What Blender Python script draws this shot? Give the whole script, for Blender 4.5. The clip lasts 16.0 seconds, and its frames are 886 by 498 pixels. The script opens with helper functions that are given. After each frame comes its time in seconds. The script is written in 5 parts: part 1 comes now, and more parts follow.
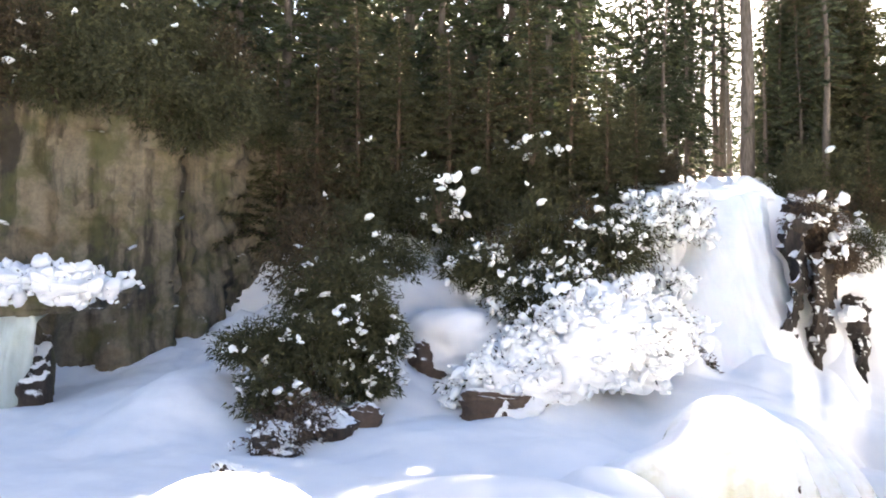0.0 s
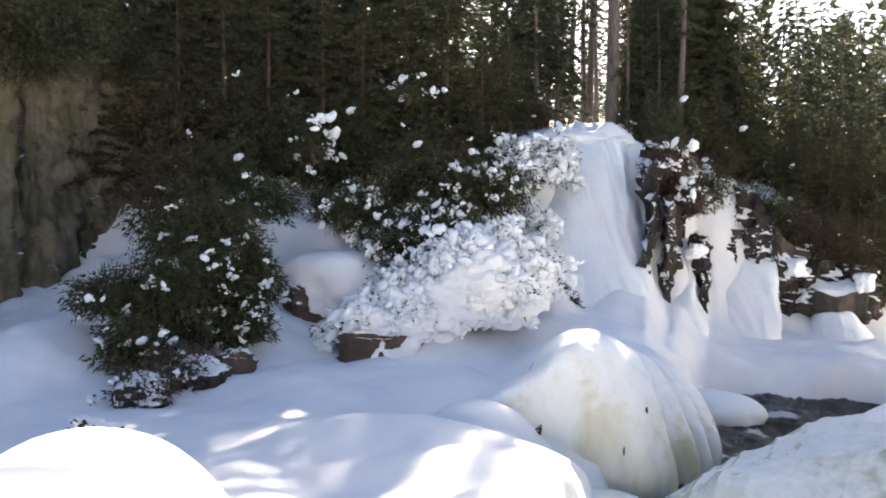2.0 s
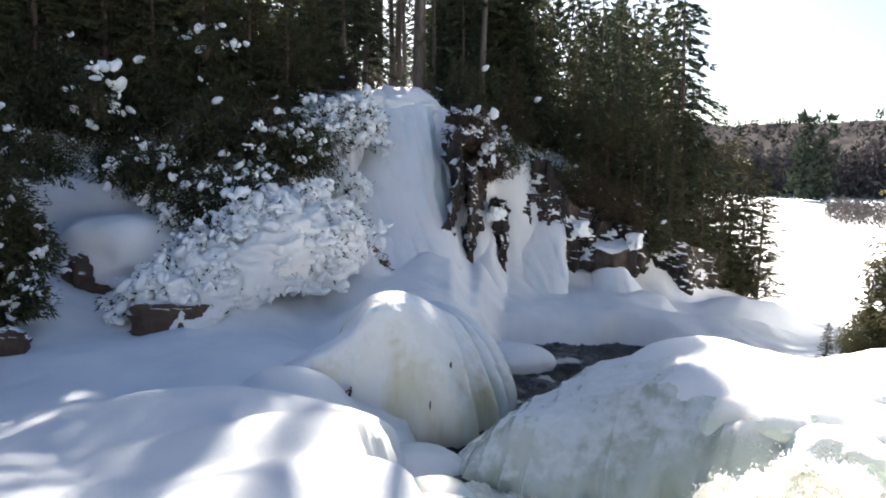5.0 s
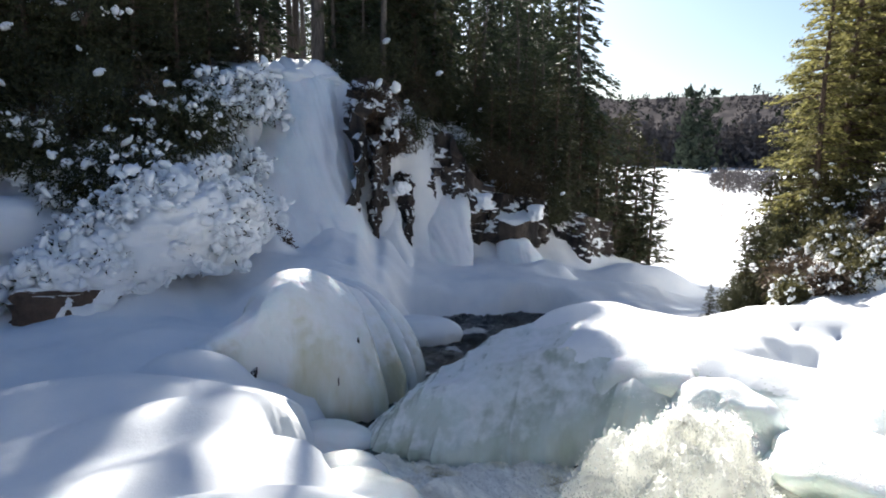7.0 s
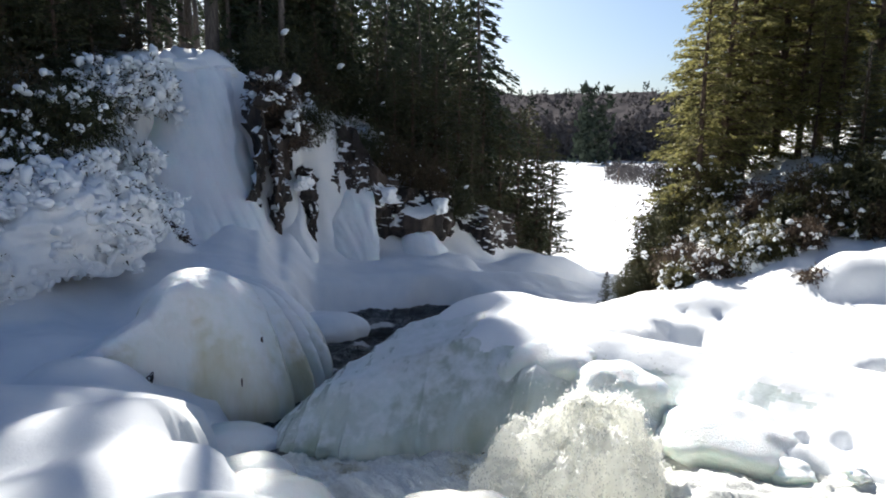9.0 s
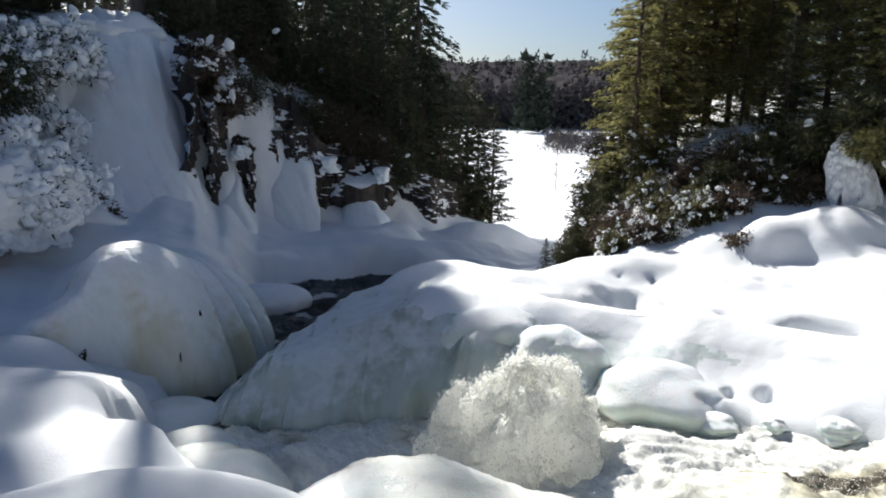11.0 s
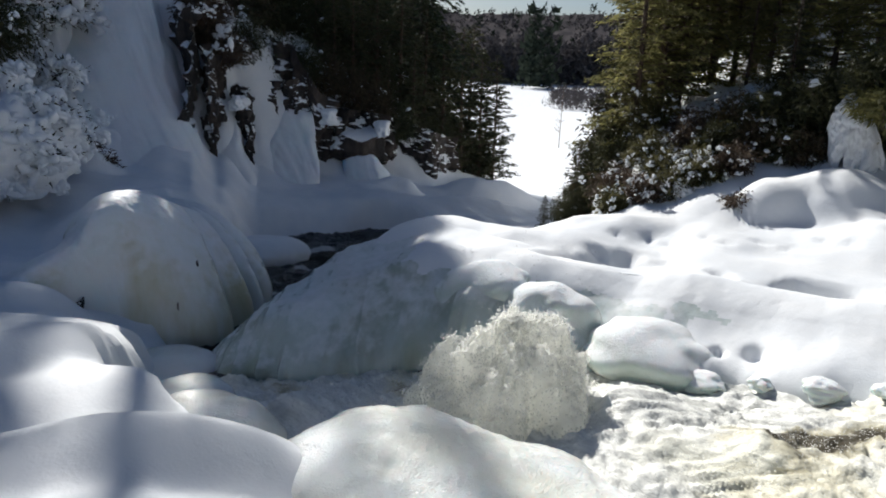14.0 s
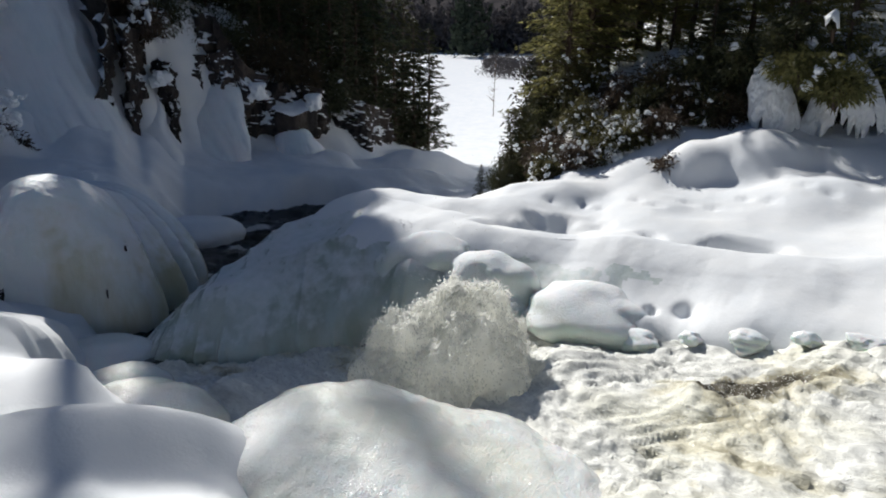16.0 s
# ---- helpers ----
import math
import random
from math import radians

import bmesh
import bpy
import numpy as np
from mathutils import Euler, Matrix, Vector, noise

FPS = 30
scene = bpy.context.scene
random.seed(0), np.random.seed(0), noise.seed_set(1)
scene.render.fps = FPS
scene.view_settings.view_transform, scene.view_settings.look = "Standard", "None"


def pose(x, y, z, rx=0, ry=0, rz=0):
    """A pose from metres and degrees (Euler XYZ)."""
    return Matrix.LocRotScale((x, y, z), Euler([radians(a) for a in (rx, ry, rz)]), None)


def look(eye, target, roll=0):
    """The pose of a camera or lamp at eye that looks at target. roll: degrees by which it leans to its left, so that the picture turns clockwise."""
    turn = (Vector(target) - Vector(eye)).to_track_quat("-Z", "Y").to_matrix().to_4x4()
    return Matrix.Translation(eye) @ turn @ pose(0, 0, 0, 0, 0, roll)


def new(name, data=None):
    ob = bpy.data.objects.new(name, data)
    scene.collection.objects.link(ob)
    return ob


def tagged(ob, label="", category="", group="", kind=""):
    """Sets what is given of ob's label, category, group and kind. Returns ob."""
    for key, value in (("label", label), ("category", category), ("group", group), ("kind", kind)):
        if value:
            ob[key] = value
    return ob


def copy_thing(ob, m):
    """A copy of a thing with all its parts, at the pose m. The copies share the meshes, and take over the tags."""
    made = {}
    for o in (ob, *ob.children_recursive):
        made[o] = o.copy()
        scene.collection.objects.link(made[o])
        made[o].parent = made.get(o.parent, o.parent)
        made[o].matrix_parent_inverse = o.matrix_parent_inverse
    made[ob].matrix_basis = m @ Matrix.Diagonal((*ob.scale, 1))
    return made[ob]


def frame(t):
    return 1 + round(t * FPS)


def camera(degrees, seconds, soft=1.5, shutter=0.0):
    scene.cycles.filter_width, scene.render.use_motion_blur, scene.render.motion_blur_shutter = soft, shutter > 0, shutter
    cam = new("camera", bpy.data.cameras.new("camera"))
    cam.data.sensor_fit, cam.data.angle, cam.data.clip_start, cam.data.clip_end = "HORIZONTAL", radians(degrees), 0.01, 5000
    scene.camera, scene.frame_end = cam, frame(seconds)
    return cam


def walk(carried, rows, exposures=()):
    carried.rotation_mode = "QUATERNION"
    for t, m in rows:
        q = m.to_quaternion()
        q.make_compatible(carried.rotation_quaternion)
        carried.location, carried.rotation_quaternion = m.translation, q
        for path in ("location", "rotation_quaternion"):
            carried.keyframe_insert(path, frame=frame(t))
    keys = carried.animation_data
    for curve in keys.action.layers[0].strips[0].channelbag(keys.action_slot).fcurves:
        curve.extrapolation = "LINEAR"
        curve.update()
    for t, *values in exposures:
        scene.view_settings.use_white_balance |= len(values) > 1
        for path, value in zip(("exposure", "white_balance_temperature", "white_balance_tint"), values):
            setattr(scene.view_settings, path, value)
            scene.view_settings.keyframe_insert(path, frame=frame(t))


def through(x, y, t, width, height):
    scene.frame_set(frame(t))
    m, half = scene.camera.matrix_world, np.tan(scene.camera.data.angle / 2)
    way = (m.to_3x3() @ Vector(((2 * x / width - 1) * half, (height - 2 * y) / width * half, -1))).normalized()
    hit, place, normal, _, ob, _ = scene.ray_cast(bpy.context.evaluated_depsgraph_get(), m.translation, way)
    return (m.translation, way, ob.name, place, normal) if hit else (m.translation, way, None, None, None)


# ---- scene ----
cam = camera(67.98, 16.0, soft=1.9)
EYE = 4.0
ROWS = [
    (0, 0.000, 0.000, 0.000, 0.00, 1.00, -0.00),
    (0.5, 0.020, 0.025, 0.008, -2.49, -0.52, 0.22),
    (1, 0.013, 0.018, 0.010, -5.60, -1.59, -0.45),
    (1.5, 0.029, 0.018, -0.004, -8.56, -2.84, -0.31),
    (2, 0.045, 0.007, 0.003, -10.60, -4.03, 0.05),
    (2.5, 0.042, 0.006, -0.000, -12.18, -4.92, -0.49),
    (3, 0.049, 0.007, 0.002, -14.49, -5.79, -0.38),
    (3.5, 0.040, 0.018, 0.006, -18.14, -6.11, -1.17),
    (4, 0.068, 0.023, 0.004, -21.75, -6.35, -1.26),
    (6.5, 0.104, -0.013, 0.007, -32.81, -8.68, -0.60),
    (7, 0.112, -0.036, 0.009, -35.12, -9.20, -0.53),
    (7.5, 0.123, -0.052, -0.002, -37.37, -9.40, -0.60),
    (8, 0.125, -0.051, -0.004, -39.96, -9.25, -0.92),
    (8.5, 0.112, -0.068, 0.002, -41.87, -9.21, -0.94),
    (9, 0.125, -0.067, 0.003, -43.33, -9.62, -0.60),
    (9.5, 0.117, -0.093, 0.011, -45.40, -10.10, -0.35),
    (12, 0.131, -0.101, 0.009, -48.60, -13.65, -1.34),
    (12.5, 0.138, -0.115, 0.013, -48.50, -14.32, -1.58),
    (13, 0.147, -0.126, 0.008, -48.77, -15.10, -1.49),
    (13.5, 0.156, -0.138, 0.005, -48.51, -15.69, -1.85),
    (14, 0.165, -0.155, 0.002, -47.99, -16.11, -1.80),
    (14.5, 0.173, -0.171, 0.001, -48.46, -16.59, -0.74),
    (15, 0.188, -0.170, 0.003, -51.11, -17.18, 0.15),
    (15.5, 0.175, -0.159, 0.008, -52.45, -17.82, -0.61),
    (16, 0.183, -0.164, 0.002, -53.72, -18.42, -0.92),
]
EXPOSURES = [(0.0, 3.45, 8150, 16), (0.6, 3.1, 7850, 15), (2.0, 2.64, 7450, 15), (4.0, 2.12, 6950, 12), (7.0, 1.42, 6200, 10), (9.5, 0.98, 6100, 10), (12.0, 0.35, 6000, 10), (14.0, 0.2, 6000, 10), (16.0, -0.06, 6000, 10)]
walk(cam, [(t, pose(x, y, EYE + z, 90 + pitch, roll, yaw)) for t, x, y, z, yaw, pitch, roll in ROWS], EXPOSURES)

# ---- daylight ----
SUN_AZ, SUN_EL = 25.0, 32.5
world = bpy.data.worlds.new("winter_sky")
scene.world = world
world.use_nodes = True
sky = world.node_tree.nodes.new("ShaderNodeTexSky")
sky.sky_type, sky.sun_disc = "NISHITA", False
sky.sun_elevation, sky.sun_rotation = radians(SUN_EL), radians(SUN_AZ)
sky.air_density, sky.dust_density, sky.ozone_density = 1.0, 1.4, 4.6
back = world.node_tree.nodes["Background"]
back.inputs["Strength"].default_value = 0.053
world.node_tree.links.new(sky.outputs[0], back.inputs["Color"])
sun = new("sun", bpy.data.lights.new("sun", "SUN"))
sun.data.energy, sun.data.angle, sun.data.color = 5.5, radians(0.8), (1.0, 0.93, 0.81)
a, e = radians(SUN_AZ), radians(SUN_EL)
sun.matrix_world = look((60 * math.sin(a), 60 * math.cos(a), 45), (0, 0, 45 - 60 * math.tan(e)))

# ---- noise on arrays ----


def lattice(i, j, k, seed):
    n = (i * 73856093) ^ (j * 19349663) ^ (k * 83492791) ^ (seed * 26544357)
    n = (n ^ (n >> 13)) & 0x7FFFFFFF
    n = (n * ((n * n * 15731 + 789221) & 0x7FFFFFFF) + 1376312589) & 0x7FFFFFFF
    return n / 1073741824.0 - 1.0


def value_noise(x, y, z=0.0, seed=0):
    x, y, z = np.broadcast_arrays(np.asarray(x, float), np.asarray(y, float), np.asarray(z, float))
    i, j, k = (np.floor(c).astype(np.int64) for c in (x, y, z))
    u, v, w = x - i, y - j, z - k
    u, v, w = (c * c * c * (c * (c * 6 - 15) + 10) for c in (u, v, w))
    total = 0.0
    for di in (0, 1):
        for dj in (0, 1):
            for dk in (0, 1):
                weight = (u if di else 1 - u) * (v if dj else 1 - v) * (w if dk else 1 - w)
                total = total + weight * lattice(i + di, j + dj, k + dk, seed)
    return total


def fbm(x, y, z=0.0, octaves=4, seed=0, gain=0.5):
    total, amp, freq = 0.0, 1.0, 1.0
    for o in range(octaves):
        total = total + amp * value_noise(np.asarray(x) * freq, np.asarray(y) * freq, np.asarray(z) * freq, seed + o)
        amp, freq = amp * gain, freq * 2.03
    return total


def step(lo, hi, x):
    s = np.clip((x - lo) / (hi - lo), 0, 1)
    return s * s * (3 - 2 * s)


def soft_max(a, b, k):
    h = np.clip(0.5 + 0.5 * (a - b) / k, 0, 1)
    return b + (a - b) * h + k * h * (1 - h)


def spot(az, d, z=0.0):
    """A place by its bearing from the first eye (degrees right of +y), distance and height."""
    return Vector((d * math.sin(radians(az)), d * math.cos(radians(az)), z))


# ---- materials ----


def material(name):
    m = bpy.data.materials.new(name)
    m.use_nodes = True
    nodes, links = m.node_tree.nodes, m.node_tree.links
    return m, nodes, links, nodes["Principled BSDF"]


def texture(nodes, links, scale, detail=4.0, rough=0.6, stretch=(1, 1, 1), kind="ShaderNodeTexNoise", coord="Object"):
    co = nodes.new("ShaderNodeTexCoord")
    mp = nodes.new("ShaderNodeMapping")
    mp.inputs["Scale"].default_value = stretch
    tex = nodes.new(kind)
    tex.inputs["Scale"].default_value = scale
    if kind == "ShaderNodeTexNoise":
        tex.inputs["Detail"].default_value = detail
        tex.inputs["Roughness"].default_value = rough
    links.new(co.outputs[coord], mp.inputs["Vector"])
    links.new(mp.outputs[0], tex.inputs["Vector"])
    return tex


def ramp(nodes, links, source, stops):
    r = nodes.new("ShaderNodeValToRGB")
    while len(r.color_ramp.elements) < len(stops):
        r.color_ramp.elements.new(0.5)
    for el, (p, c) in zip(r.color_ramp.elements, stops):
        el.position, el.color = p, (*c, 1) if len(c) == 3 else (c[0], c[0], c[0], 1)
    links.new(source, r.inputs["Fac"])
    return r


def mix(nodes, links, fac, a, b):
    m = nodes.new("ShaderNodeMix")
    m.data_type = "RGBA"
    for sock, value in ((m.inputs[0], fac), (m.inputs[6], a), (m.inputs[7], b)):
        if isinstance(value, (int, float)):
            sock.default_value = value
        elif isinstance(value, tuple):
            sock.default_value = (*value, 1)
        else:
            links.new(value, sock)
    return m.outputs[2]


def bump(nodes, links, bsdf, layers):
    last = None
    for tex, strength, distance in layers:
        b = nodes.new("ShaderNodeBump")
        b.inputs["Strength"].default_value, b.inputs["Distance"].default_value = strength, distance
        links.new(tex, b.inputs["Height"])
        if last:
            links.new(last, b.inputs["Normal"])
        last = b.outputs[0]
    links.new(last, bsdf.inputs["Normal"])


def upward(nodes, links, noise_out, lo, hi, wobble=0.5):
    """0 on steep faces, 1 on faces that hold snow, with a broken edge."""
    g = nodes.new("ShaderNodeNewGeometry")
    sp = nodes.new("ShaderNodeSeparateXYZ")
    links.new(g.outputs["Normal"], sp.inputs[0])
    ma = nodes.new("ShaderNodeMath")
    ma.operation = "MULTIPLY_ADD"
    ma.inputs[1].default_value = wobble
    links.new(noise_out, ma.inputs[0])
    links.new(sp.outputs["Z"], ma.inputs[2])
    mr = nodes.new("ShaderNodeMapRange")
    mr.inputs["From Min"].default_value, mr.inputs["From Max"].default_value = lo, hi
    links.new(ma.outputs[0], mr.inputs["Value"])
    return mr.outputs[0]


def make_snow(name, grain=1.0):
    m, n, l, b = material(name)
    big, fine = texture(n, l, 0.9, 5), texture(n, l, 45.0, 3)
    c = ramp(n, l, big.outputs[0], [(0.3, (0.78, 0.81, 0.85)), (0.7, (0.9, 0.905, 0.91))])
    l.new(c.outputs[0], b.inputs["Base Color"])
    b.inputs["Roughness"].default_value = 0.65
    b.inputs["Specular IOR Level"].default_value = 0.25
    mid = texture(n, l, 7.0, 4)
    bump(n, l, b, [(mid.outputs[0], 0.13 * grain, 0.05), (fine.outputs[0], 0.25 * grain, 0.01)])
    return m


def make_ice(name, tint, stain, rough=0.16, glitter=1.0, hold_from=0.75, swell=0.14, streak=0.35, lo=0.35):
    m, n, l, b = material(name)
    big = texture(n, l, 0.8, 5, 0.6, (1, 1, streak))
    fine = texture(n, l, 22.0, 3)
    mid = texture(n, l, 5.0, 4)
    base = ramp(n, l, big.outputs[0], [(lo, stain), (lo + 0.2, tint)])
    hold = upward(n, l, mid.outputs[0], hold_from, hold_from + 0.45, 0.6)
    l.new(mix(n, l, hold, base.outputs[0], (0.87, 0.89, 0.91)), b.inputs["Base Color"])
    rr = n.new("ShaderNodeMapRange")
    rr.inputs["To Min"].default_value, rr.inputs["To Max"].default_value = rough, 0.6
    l.new(hold, rr.inputs["Value"])
    l.new(rr.outputs[0], b.inputs["Roughness"])
    b.inputs["Subsurface Weight"].default_value = 0.35
    b.inputs["Subsurface Radius"].default_value = (0.10, 0.14, 0.16)
    b.inputs["Subsurface Scale"].default_value = 0.6
    b.inputs["IOR"].default_value = 1.31
    if glitter >= 1:
        grit = texture(n, l, 75.0, 1)
        bump(n, l, b, [(mid.outputs[0], swell, 0.06), (fine.outputs[0], 0.4, 0.02), (grit.outputs[0], 0.8, 0.012)])
        return m
    bump(n, l, b, [(mid.outputs[0], swell, 0.06), (fine.outputs[0], min(1.0, 0.4 * glitter), 0.01 + 0.01 * glitter)])
    return m


def make_rock(name, dark, light, lo=0.85, hi=1.05, streaks=True, moss=False):
    m, n, l, b = material(name)
    big = texture(n, l, 0.8, 6, 0.65, (1, 1, 0.45))
    fine = texture(n, l, 9.0, 6, 0.7)
    col = ramp(n, l, big.outputs[0], [(0.3, dark), (0.55, tuple((p + q) / 2 for p, q in zip(dark, light))), (0.75, light)])
    out = mix(n, l, 0.35, col.outputs[0], ramp(n, l, fine.outputs[0], [(0.3, tuple(c * 0.45 for c in dark)), (0.7, light)]).outputs[0])
    if streaks:
        st = texture(n, l, 1.6, 4, 0.6, (1, 1, 0.12))
        out = mix(n, l, ramp(n, l, st.outputs[0], [(0.49, (0,)), (0.62, (0.9,))]).outputs[0], out, tuple(c * 0.25 for c in dark))
    if moss:
        moss = texture(n, l, 1.1, 5, 0.65)
        out = mix(n, l, ramp(n, l, moss.outputs[0], [(0.48, (0,)), (0.62, (0.75,))]).outputs[0], out, (0.075, 0.08, 0.03))
    snow_at = upward(n, l, fine.outputs[0], lo, hi, 0.5)
    l.new(mix(n, l, snow_at, out, (0.86, 0.88, 0.9)), b.inputs["Base Color"])
    b.inputs["Roughness"].default_value = 0.85
    bump(n, l, b, [(big.outputs[0], 0.5, 0.25), (fine.outputs[0], 0.6, 0.05)])
    return m


def make_bark(name, dark, light):
    m, n, l, b = material(name)
    t = texture(n, l, 6.0, 5, 0.6, (4, 4, 0.6))
    l.new(ramp(n, l, t.outputs[0], [(0.3, dark), (0.7, light)]).outputs[0], b.inputs["Base Color"])
    b.inputs["Roughness"].default_value = 0.9
    bump(n, l, b, [(t.outputs[0], 0.6, 0.03)])
    return m


def make_leaf(name, dark, light, through=0.35, gloss=0.3):
    m, n, l, b = material(name)
    g = n.new("ShaderNodeNewGeometry")
    t = texture(n, l, 0.7, 3)
    ad = n.new("ShaderNodeMath")
    ad.operation = "MULTIPLY_ADD"
    ad.inputs[1].default_value = 0.5
    l.new(g.outputs["Random Per Island"], ad.inputs[0])
    sub = n.new("ShaderNodeMath")
    sub.operation = "MULTIPLY"
    sub.inputs[1].default_value = 0.5
    l.new(t.outputs[0], sub.inputs[0])
    l.new(sub.outputs[0], ad.inputs[2])
    c = ramp(n, l, ad.outputs[0], [(0.2, dark), (0.8, light)])
    l.new(c.outputs[0], b.inputs["Base Color"])
    b.inputs["Roughness"].default_value = 0.6 if gloss else 1.0
    b.inputs["Specular IOR Level"].default_value = gloss
    tr = n.new("ShaderNodeBsdfTranslucent")
    l.new(c.outputs[0], tr.inputs["Color"])
    ms = n.new("ShaderNodeMixShader")
    ms.inputs[0].default_value = through
    l.new(b.outputs[0], ms.inputs[1])
    l.new(tr.outputs[0], ms.inputs[2])
    l.new(ms.outputs[0], n["Material Output"].inputs["Surface"])
    return m


def make_water(name, deep, foam, lo, hi, scale=1.0, silt=(0.72, 0.67, 0.52)):
    m, n, l, b = material(name)
    a1 = texture(n, l, 1.7 * scale, 8, 0.62, (1, 0.4, 1))
    a1.inputs["Distortion"].default_value = 0.9
    a2 = texture(n, l, 11.0 * scale, 5, 0.65, (1, 0.4, 1))
    a2.inputs["Distortion"].default_value = 0.6
    froth = n.new("ShaderNodeAttribute")
    froth.attribute_name = "froth"
    sm = n.new("ShaderNodeMath")
    sm.operation = "MULTIPLY_ADD"
    sm.inputs[1].default_value = 0.16
    l.new(froth.outputs["Fac"], sm.inputs[0])
    l.new(a1.outputs[0], sm.inputs[2])
    amount = ramp(n, l, sm.outputs[0], [(lo, (0,)), (hi, (1,))])
    mottled = ramp(n, l, a2.outputs[0], [(0.3, tuple(c * 0.62 for c in foam)), (0.65, foam)])
    tea = texture(n, l, 0.7 * scale, 3, 0.5)
    tinted = mix(n, l, ramp(n, l, tea.outputs[0], [(0.48, (0,)), (0.68, (0.32,))]).outputs[0], mottled.outputs[0], tuple(c * k for c, k in zip(foam, (0.92, 0.88, 0.62))))
    thin = ramp(n, l, sm.outputs[0], [(lo - 0.14, (0,)), (lo + 0.06, (1,))])
    under = mix(n, l, thin.outputs[0], deep, tuple(c * k for c, k in zip(foam, silt)))
    l.new(mix(n, l, amount.outputs[0], under, tinted), b.inputs["Base Color"])
    rr = n.new("ShaderNodeMapRange")
    rr.inputs["To Min"].default_value, rr.inputs["To Max"].default_value = 0.08, 0.55
    l.new(amount.outputs[0], rr.inputs["Value"])
    l.new(rr.outputs[0], b.inputs["Roughness"])
    b.inputs["IOR"].default_value = 1.33
    a3 = texture(n, l, 38.0 * scale, 3, 0.7)
    bump(n, l, b, [(a1.outputs[0], 0.55, 0.1), (a2.outputs[0], 0.6, 0.05), (a3.outputs[0], 0.25, 0.015)])
    return m


SNOW = make_snow("snow")
CLUMP = make_snow("snow_clump", 1.6)
# grey-green translucent ice, darkened further for the shade on its faces
ICE = make_ice("ice_grey_green_shaded", (0.56, 0.63, 0.61), (0.33, 0.38, 0.30), 0.12, 0.8, 0.98)
ICE_YELLOW = make_ice("ice_yellowed", (0.80, 0.825, 0.82), (0.58, 0.55, 0.38), 0.2, 0.8, 0.65, 0.14, 0.25, 0.38)
WET_ICE = make_ice("wet_ice", (0.87, 0.89, 0.885), (0.78, 0.79, 0.72), 0.1, 1.0, 1.35)
KNOB_ICE = make_ice("knob_ice", (0.80, 0.85, 0.83), (0.62, 0.70, 0.63), 0.1, 1.0, 0.72)
FALL_ICE = make_ice("fall_ice", (0.85, 0.88, 0.91), (0.74, 0.79, 0.84), 0.45, 0.5)
TAN_ROCK = make_rock("tan_rock", (0.085, 0.07, 0.05), (0.30, 0.25, 0.175), 0.92, 1.05, True, True)
DARK_ROCK = make_rock("dark_rock", (0.022, 0.017, 0.015), (0.095, 0.07, 0.056), 0.56, 0.64)
# near-black colour for the shaded gap under the bank and the dark water
DARK_GAP = make_rock("dark_gap", (0.012, 0.011, 0.009), (0.06, 0.05, 0.036), 2.0, 2.2, False)
DARK_GAP.node_tree.nodes["Principled BSDF"].inputs["Roughness"].default_value = 0.25
RED_ROCK = make_rock("red_rock", (0.045, 0.03, 0.022), (0.14, 0.095, 0.07), 0.85, 1.0, False)
BARK = make_bark("bark_grey", (0.045, 0.036, 0.03), (0.17, 0.14, 0.12))
BARK_RED = make_bark("bark_brown", (0.04, 0.028, 0.02), (0.15, 0.10, 0.07))
DEADWOOD = make_bark("dead_wood", (0.2, 0.17, 0.14), (0.45, 0.4, 0.34))
TWIG = make_bark("twig", (0.09, 0.06, 0.04), (0.22, 0.15, 0.1))
SPRUCE = make_leaf("spruce_needles", (0.022, 0.032, 0.017), (0.062, 0.078, 0.036), 0.16)
CEDAR = make_leaf("cedar_sprays", (0.026, 0.03, 0.014), (0.092, 0.092, 0.04), 0.2)
BROWN_CEDAR = make_leaf("browned_cedar", (0.034, 0.026, 0.016), (0.115, 0.085, 0.045), 0.25)
# lit copy of CEDAR: sunlight is put into the brighter olive colour
CEDAR_SUN = make_leaf("cedar_sprays_sunlit", (0.11, 0.112, 0.044), (0.31, 0.285, 0.11), 0.62)
BRUSH = make_leaf("bank_brush", (0.045, 0.046, 0.02), (0.14, 0.125, 0.052), 0.4)
TWIG_LEAF = make_leaf("dry_brown_twigs", (0.05, 0.035, 0.025), (0.14, 0.1, 0.07), 0.2)
FAR_GREEN = make_leaf("far_pines", (0.022, 0.03, 0.024), (0.045, 0.055, 0.04), 0.15, 0.0)
FAR_BARE = make_leaf("far_bare_trees", (0.065, 0.06, 0.062), (0.115, 0.105, 0.105), 0.1, 0.0)
RAPID = make_water("white_water", (0.085, 0.075, 0.055), (0.9, 0.9, 0.85), 0.42, 0.60)
POOL = make_water("pool_water", (0.008, 0.010, 0.009), (0.6, 0.6, 0.6), 0.56, 0.72, 1.3, (0.1, 0.11, 0.11))
FOAM, _n, _l, _b = material("foam_spray")
_b.inputs["Roughness"].default_value = 0.4
_f = texture(_n, _l, 14.0, 6, 0.7, (1, 1, 0.5))
_l.new(ramp(_n, _l, _f.outputs[0], [(0.35, (0.72, 0.70, 0.62)), (0.6, (0.95, 0.95, 0.92))]).outputs[0], _b.inputs["Base Color"])
bump(_n, _l, _b, [(_f.outputs[0], 0.35, 0.02)])
_t, _m = _n.new("ShaderNodeBsdfTranslucent"), _n.new("ShaderNodeMixShader")
_t.inputs["Color"].default_value = (0.97, 0.97, 0.93, 1)
_m.inputs[0].default_value = 0.65
_l.new(_n["Principled BSDF"].outputs[0], _m.inputs[1])
_l.new(_t.outputs[0], _m.inputs[2])
